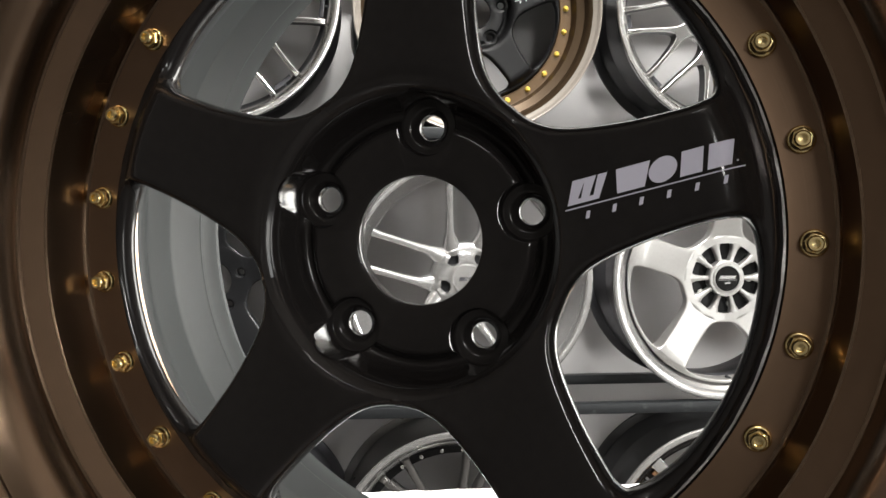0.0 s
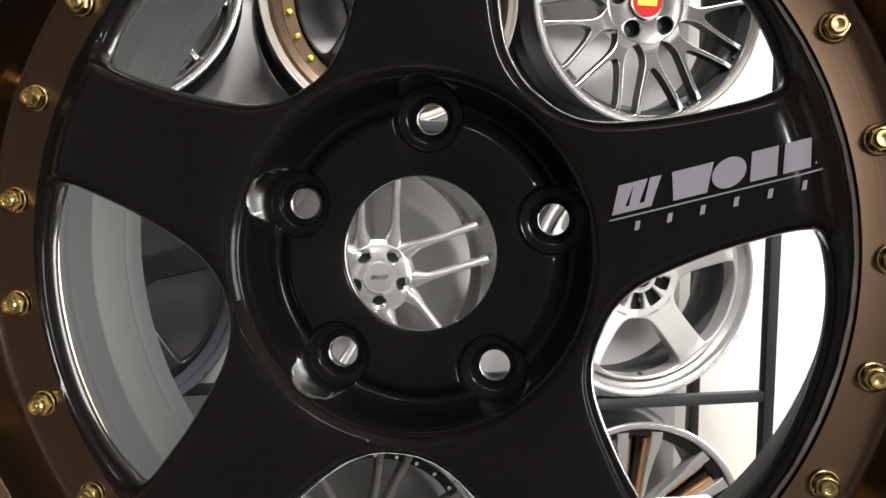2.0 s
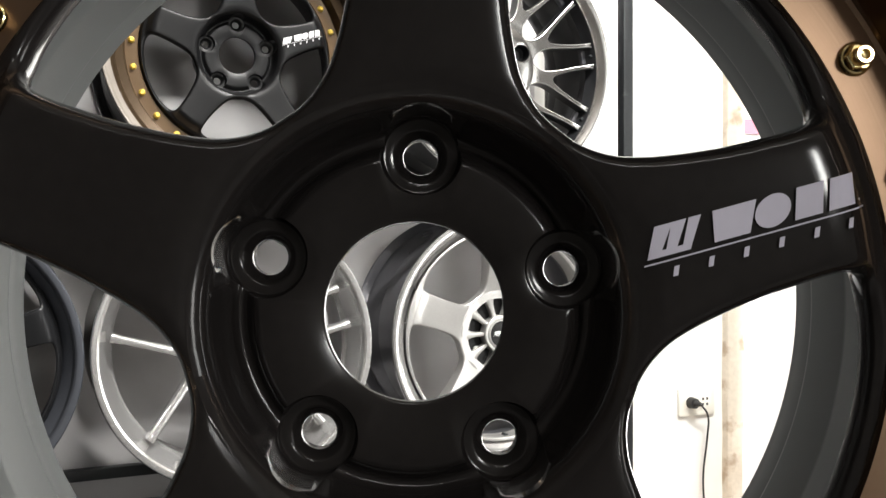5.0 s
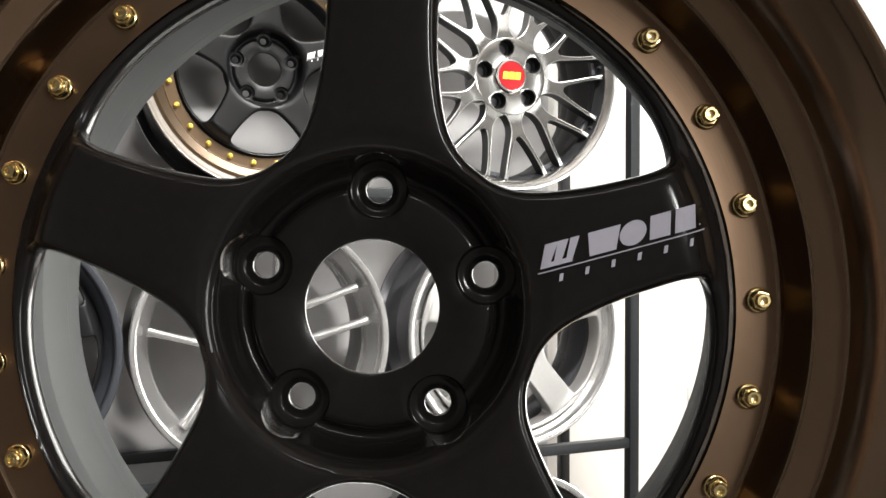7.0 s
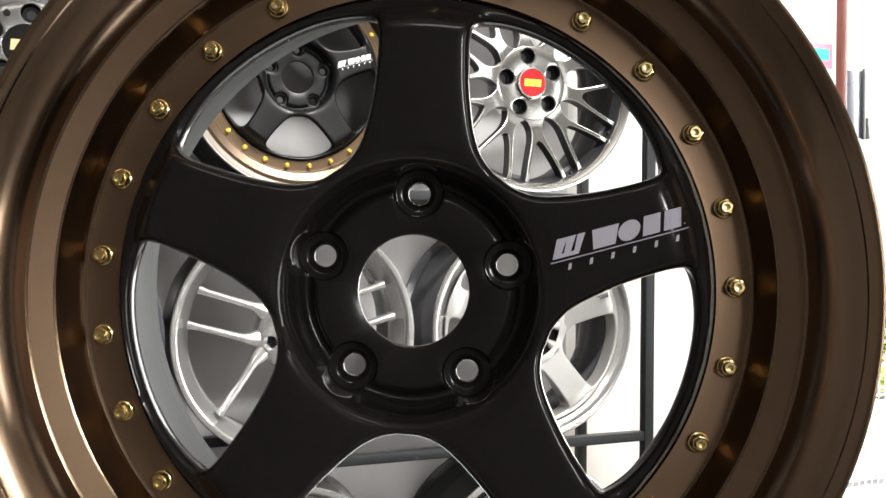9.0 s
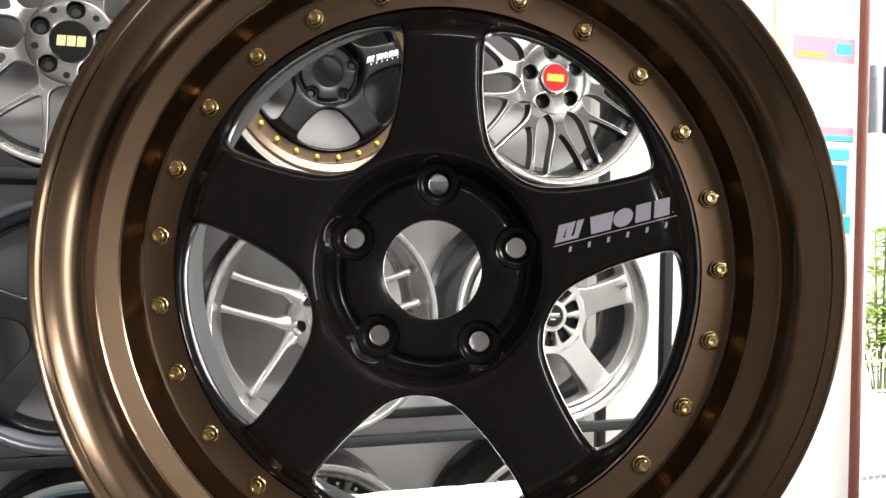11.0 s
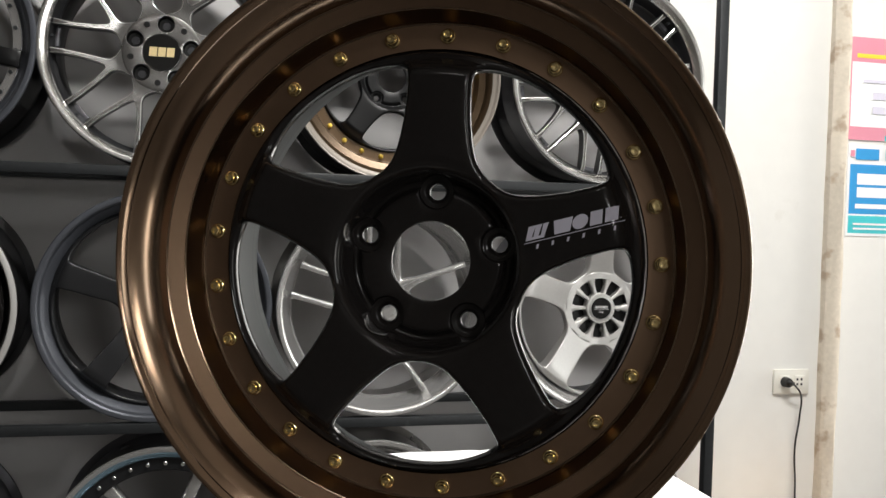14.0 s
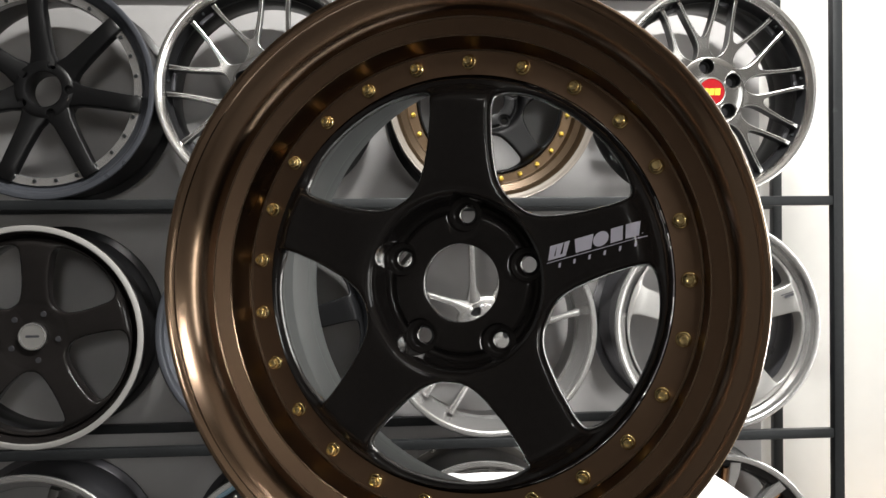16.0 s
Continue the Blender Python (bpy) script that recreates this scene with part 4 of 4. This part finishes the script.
part("blue_band", revolve([(0.2265, 0.004), (0.2255, 0.0016), (0.2240, 0.0012), (0.2165, 0.0050), (0.2125, 0.0120)], 128), BLUE_LIP, w, "blue anodised band", up)
part("riveted_ring", revolve([(0.2130, 0.0110), (0.2115, 0.0130), (0.188, 0.0150), (0.184, 0.020), (0.182, 0.05)], 96), GUNMETAL, w, "dark riveted ring", up)
rivet = mesh_of("rivet", disc(0.0044, 0.0085, 0.0145, 12, 0.0014), CHROME)
for k in range(36):
    part("rivet", rivet, None, w, at=turn(k, 36, RW) @ Matrix.Translation((0, 0, 0.2010)))
bm = bmesh.new()
loft(bm, [(0, 0.04, 0.045, 0.040, 0.03), (0, 0.09, 0.040, 0.030, 0.03), (0, 0.15, 0.030, 0.026, 0.028), (0, 0.2, 0.020, 0.034, 0.024)], 0.6)
spoke = mesh_of("spoke", bm, SILVER, 40)
for k in range(6):
    part("spoke", spoke, None, w, at=turn(k, 6, RW, 22))
part("hub", revolve([(0.030, 0.10), (0.030, 0.043), (0.058, 0.043), (0.065, 0.052), (0.066, 0.09)], 64), SILVER, w, "", up)

w = rack_wheel("silver-lipped alloy wheel with riveted edge and grey split spokes", 0.187, 0)
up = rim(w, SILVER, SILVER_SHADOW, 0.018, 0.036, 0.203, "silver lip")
part("riveted_ring", revolve([(0.205, 0.030), (0.203, 0.026), (0.190, 0.027), (0.188, 0.050)], 96), BLACK_SATIN, w, "black riveted ring", up)
rivet = mesh_of("rivet", disc(0.0042, 0.0225, 0.028, 10, 0.0012), CHROME)
for k in range(30):
    part("rivet", rivet, None, w, at=turn(k, 30, RW, 3) @ Matrix.Translation((0, 0, 0.1965)))
bm = bmesh.new()
for s in (-1, 1):
    loft(bm, [(s * 0.010, 0.045, 0.045, 0.020, 0.03), (s * 0.012, 0.10, 0.040, 0.015, 0.03), (s * 0.019, 0.15, 0.031, 0.014, 0.028), (s * 0.028, 0.203, 0.023, 0.018, 0.024)], 0.5)
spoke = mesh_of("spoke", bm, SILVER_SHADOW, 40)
for k in range(7):
    part("spoke", spoke, None, w, at=turn(k, 7, RW, 14))
part("hub", revolve([(0.030, 0.10), (0.030, 0.043), (0.058, 0.043), (0.065, 0.052), (0.066, 0.09)], 64), SILVER_SHADOW, w, "", up)

w = rack_wheel("black alloy wheel with bright lip and copper-tinted split spokes", 0.750, 0)
up = rim(w, SILVER, BLACK_RIM, 0.012, 0.030, 0.207, "bright silver lip")
part("inner_ring", revolve([(0.222, 0.0105), (0.216, 0.012), (0.206, 0.018), (0.201, 0.030), (0.198, 0.06)], 96), BLACK_GLOSS, w, "gloss black inner ring", up)
bm = bmesh.new()
for s in (-1, 1):
    loft(bm, [(s * 0.012, 0.05, 0.040, 0.012, 0.03), (s * 0.015, 0.11, 0.034, 0.009, 0.03), (s * 0.019, 0.200, 0.020, 0.010, 0.028)], 0.5)
spoke = mesh_of("spoke", bm, COPPER, 40)
bm = bmesh.new()
for s in (-1, 1):
    loft(bm, [(s * 0.021, 0.06, 0.034, 0.006, 0.03), (s * 0.026, 0.12, 0.024, 0.010, 0.03), (s * 0.031, 0.165, 0.015, 0.017, 0.03), (s * 0.035, 0.185, 0.011, 0.023, 0.03), (s * 0.037, 0.216, 0.006, 0.025, 0.028)], 0.8)
tip = mesh_of("spoke_tip", bm, SILVER, 40)
bm = bmesh.new()
for s in (-1, 1):
    loft(bm, [(s * 0.006, 0.05, 0.050, 0.012, 0.03), (s * 0.008, 0.11, 0.044, 0.012, 0.03), (s * 0.010, 0.205, 0.032, 0.014, 0.028)], 0.5)
flank = mesh_of("spoke_flank", bm, BLACK_GLOSS, 40)
for k in range(7):
    part("spoke", spoke, None, w, "copper-tinted twin spoke" if k == 0 else "", turn(k, 7, RW, 1))
    part("spoke_tip", tip, None, w, at=turn(k, 7, RW, 1))
    part("spoke_flank", flank, None, w, at=turn(k, 7, RW, 1))
part("hub", revolve([(0.030, 0.10), (0.030, 0.040), (0.058, 0.040), (0.065, 0.050), (0.066, 0.09)], 64), BLACK_GLOSS, w, "", up)

# ---------- the wall to the right ----------


def poster(name, lo, hi, y, label, base, strips):
    """A flat poster: base sheet and printed strips (x0, z0, x1, z1, material) in parts of its size."""
    e = thing(name, pose((lo[0] + hi[0]) / 2, y, lo[1]), label, "poster")
    wd, ht = hi[0] - lo[0], hi[1] - lo[1]
    bm = box(bmesh.new(), (-wd / 2, -0.0015, 0), (wd / 2, 0, ht))
    part("sheet", bm, base, e)
    for i, (x0, z0, x1, z1, mt) in enumerate(strips):
        bm = bmesh.new()
        plate(bm, [(wd * (x0 - 0.5), ht * z0), (wd * (x1 - 0.5), ht * z0), (wd * (x1 - 0.5), ht * z1), (wd * (x0 - 0.5), ht * z1)], -0.0021 - 0.0004 * i, 0.0003)
        part("print", bm, mt, e)


poster("pink_poster", (1.672, 1.315), (1.912, 1.626), WALL_Y - 0.001, "pink and white printed poster taped to the wall", POSTER_WHITE,
       [(0, 0.76, 1, 1, PINK), (0.70, 0.84, 0.95, 0.95, POSTER_TEAL), (0.10, 0.80, 0.55, 0.84, YELLOW_MARK), (0, 0, 1, 0.13, PINK), (0.55, 0.0, 1.0, 0.05, POSTER_TEAL),
        (0.0, 0.13, 0.03, 0.76, PINK), (0.20, 0.56, 0.55, 0.59, DECAL), (0.35, 0.40, 0.72, 0.47, DECAL), (0.35, 0.26, 0.72, 0.33, DECAL)])
poster("blue_poster", (1.680, 1.023), (1.916, 1.303), WALL_Y - 0.001, "blue and white printed poster below the pink one", POSTER_WHITE,
       [(0.03, 0.03, 0.97, 0.22, POSTER_TEAL), (0.03, 0.24, 0.90, 0.78, POSTER_BLUE), (0.14, 0.56, 0.62, 0.68, POSTER_WHITE), (0.14, 0.42, 0.74, 0.53, POSTER_WHITE),
        (0.12, 0.30, 0.75, 0.35, POSTER_WHITE), (0.10, 0.12, 0.60, 0.14, POSTER_WHITE), (0.10, 0.07, 0.8, 0.09, POSTER_WHITE), (0.10, 0.83, 0.45, 0.95, POSTER_BLUE),
        (0.55, 0.83, 0.92, 0.95, POSTER_TEAL), (0.02, 0.86, 0.08, 0.93, PINK)])

sock = thing("wall_socket", pose(1.509, WALL_Y, 0.543), "ivory double wall socket with a black plug in it", "socket")
part("plate", box(bmesh.new(), (-0.060, -0.010, 0), (0.060, 0.0, 0.074), 0.003), PLASTIC_WHITE, sock)
for x in (-0.026, 0.026):
    part("outlet", box(bmesh.new(), (x - 0.017, -0.0122, 0.018), (x + 0.017, -0.0095, 0.056), 0.001), PLASTIC_WHITE, sock)
for x, z in ((0.018, 0.044), (0.032, 0.044), (0.018, 0.029), (0.032, 0.029)):
    part("slot", box(bmesh.new(), (x - 0.003, -0.0128, z - 0.0035), (x + 0.003, -0.0118, z + 0.0035)), PLASTIC_BLACK, sock)

plugob = thing("power_plug", pose(1.485, WALL_Y - 0.0122, 0.580), "black power plug with a thin cord hanging down the wall", "plug")
bm = bmesh.new()
cylinder(bm, (0, 0, 0), (0, -0.020, 0), 0.016, 0.014, 16)
cylinder(bm, (0, -0.018, 0), (0.006, -0.034, 0.0), 0.009, 0.006, 12)
part("plug_body", bm, PLASTIC_BLACK, plugob)
curve = bpy.data.curves.new("cord", 'CURVE')
curve.dimensions, curve.bevel_depth, curve.bevel_resolution = '3D', 0.0028, 2
sp = curve.splines.new('BEZIER')
cord_pts = [(0.006, -0.034, 0.0), (0.040, -0.022, -0.035), (0.046, -0.012, -0.10), (0.038, -0.006, -0.20), (0.044, -0.006, -0.32), (0.040, -0.006, -0.650)]
sp.bezier_points.add(len(cord_pts) - 1)
for p, c in zip(sp.bezier_points, cord_pts):
    p.co, p.handle_left_type, p.handle_right_type = c, 'AUTO', 'AUTO'
tmp = new("cord", curve)
bpy.context.view_layer.update()
cord_me = bpy.data.meshes.new_from_object(tmp.evaluated_get(bpy.context.evaluated_depsgraph_get()))
bpy.data.objects.remove(tmp)
cord_me.materials.clear()
cord_me.materials.append(PLASTIC_BLACK)
part("cord", cord_me, None, plugob)

bench = thing("wooden_bench", pose(1.38, 1.48, FLOOR), "low pale wooden bench against the wall", "bench")
part("seat", box(bmesh.new(), (-0.22, -0.15, 0.275), (0.20, 0.15, 0.302), 0.004), WOOD, bench)
for x in (-0.18, 0.16):
    for y in (-0.11, 0.11):
        part("leg", box(bmesh.new(), (x - 0.02, y - 0.02, 0), (x + 0.02, y + 0.02, 0.275), 0.003), WOOD, bench)

# ---------- outside the doorway ----------
block("ground", (-60, 1.79, -0.40), (60, 90, FLOOR - 0.02), PAVING, "sunlit pale concrete paving outside", "ground")
block("ground_side", (3.73, -60, -0.40), (60, 1.785, FLOOR - 0.02), PAVING, "pale concrete paving outside the added side door", "ground")
block("garden_wall", (-2, 8.5, FLOOR - 0.02), (16, 8.7, 5.5), SHEET, "pale sunlit wall across the yard", "wall")

box_e = thing("meter_box", pose(2.335, 2.0, 1.39), "grey electrical box with black cables on an outside post", "electrical box")
part("case", box(bmesh.new(), (-0.036, -0.02, 0.0), (0.036, 0.05, 0.245), 0.006), LIP_GREY, box_e)
part("door_flange", box(bmesh.new(), (0.024, -0.030, -0.004), (0.037, -0.0205, 0.25), 0.003), STEEL_BLACK, box_e)
bm = bmesh.new()
cylinder(bm, (0.045, -0.02, 0.075), (0.045, -0.02, 0.045), 0.012, 0.012, 10)
cylinder(bm, (0.050, -0.02, 0.045), (0.050, -0.02, 0.0), 0.010, 0.014, 10)
part("padlock", bm, PLASTIC_BLACK, box_e, "dark padlock")
for i in range(3):
    bm = bmesh.new()
    cylinder(bm, (-0.068 + 0.011 * i, 0.0, -0.25 + 0.07 * i), (-0.060 + 0.011 * i, 0.01, 0.30), 0.0055, 0.0055, 8)
    cylinder(bm, (-0.060 + 0.011 * i, 0.01, 0.30), (-0.075 + 0.008 * i, 0.01, 0.95), 0.0055, 0.0055, 8)
    part("cable", bm, PLASTIC_BLACK, box_e)
part("post", box(bmesh.new(), (-0.05, 0.051, -1.51), (0.03, 0.12, 1.4), 0.004), SHEET, box_e)

cage = thing("wire_fence", pose(3.2, 2.75, FLOOR - 0.02), "low white wire fence panel outside", "fence")
for z in (0.06, 0.26, 0.42, 0.56):
    bm = bmesh.new()
    cylinder(bm, (-0.9, 0, z), (1.6, 0, z), 0.006, 0.006, 6)
    part("rail", bm, CAGE, cage)
wire = bmesh.new()
cylinder(wire, (0, 0, 0.0), (0, 0, 0.62), 0.003, 0.003, 6)
wire = mesh_of("wire", wire, CAGE)
for i in range(64):
    part("wire", wire, None, cage, at=Matrix.Translation((-0.9 + 0.039 * i, 0, 0)))

random.seed(5)


def shrub(x, y, h, n):
    e = thing("shrub", pose(x, y, FLOOR - 0.02), "bright green leafy shrub in the sunlit yard", "shrub", "shrubs in the yard")
    stems, leaves = bmesh.new(), bmesh.new()
    for i in range(n):
        a = random.uniform(0, 6.28)
        top = Vector((0.32 * math.cos(a) * random.random(), 0.32 * math.sin(a) * random.random(), h * random.uniform(0.55, 1.0)))
        root = Vector((top.x * 0.2, top.y * 0.2, 0))
        cylinder(stems, root, top, 0.008, 0.003, 5)
        for k in range(26):
            f = random.uniform(0.2, 1.05)
            c = root.lerp(top, f)
            d = Vector((random.uniform(-1, 1), random.uniform(-1, 1), random.uniform(-0.2, 0.7))).normalized()
            s = d.cross(Vector((0, 0, 1))).normalized() * random.uniform(0.012, 0.022)
            ln = random.uniform(0.07, 0.14)
            vs = [leaves.verts.new(c), leaves.verts.new(c + d * ln * 0.5 + s), leaves.verts.new(c + d * ln - Vector((0, 0, ln * 0.25))), leaves.verts.new(c + d * ln * 0.5 - s)]
            leaves.faces.new((vs[0], vs[1], vs[2]))
            leaves.faces.new((vs[0], vs[2], vs[3]))
    part("stem", stems, STEM, e)
    part("leaves", leaves, LEAF, e)


for x, y, h in ((4.72, 3.9, 0.95), (5.05, 4.1, 1.10), (5.4, 4.3, 1.0), (5.0, 4.6, 1.2)):
    shrub(x, y, h, 16)

# added battens under the ceiling, out of view, to go with the tube lamps
for x, y in ((0.78, 0.04), (-0.6, -2.2)):
    f = thing("added_tube_fixture", pose(x, y, 2.88), "white ceiling batten, out of view, added for an assumed tube lamp", "ceiling light", "tube lights")
    part("batten", box(bmesh.new(), (-0.62, -0.03, 0.03), (0.62, 0.03, 0.12), 0.004), PLASTIC_WHITE, f)
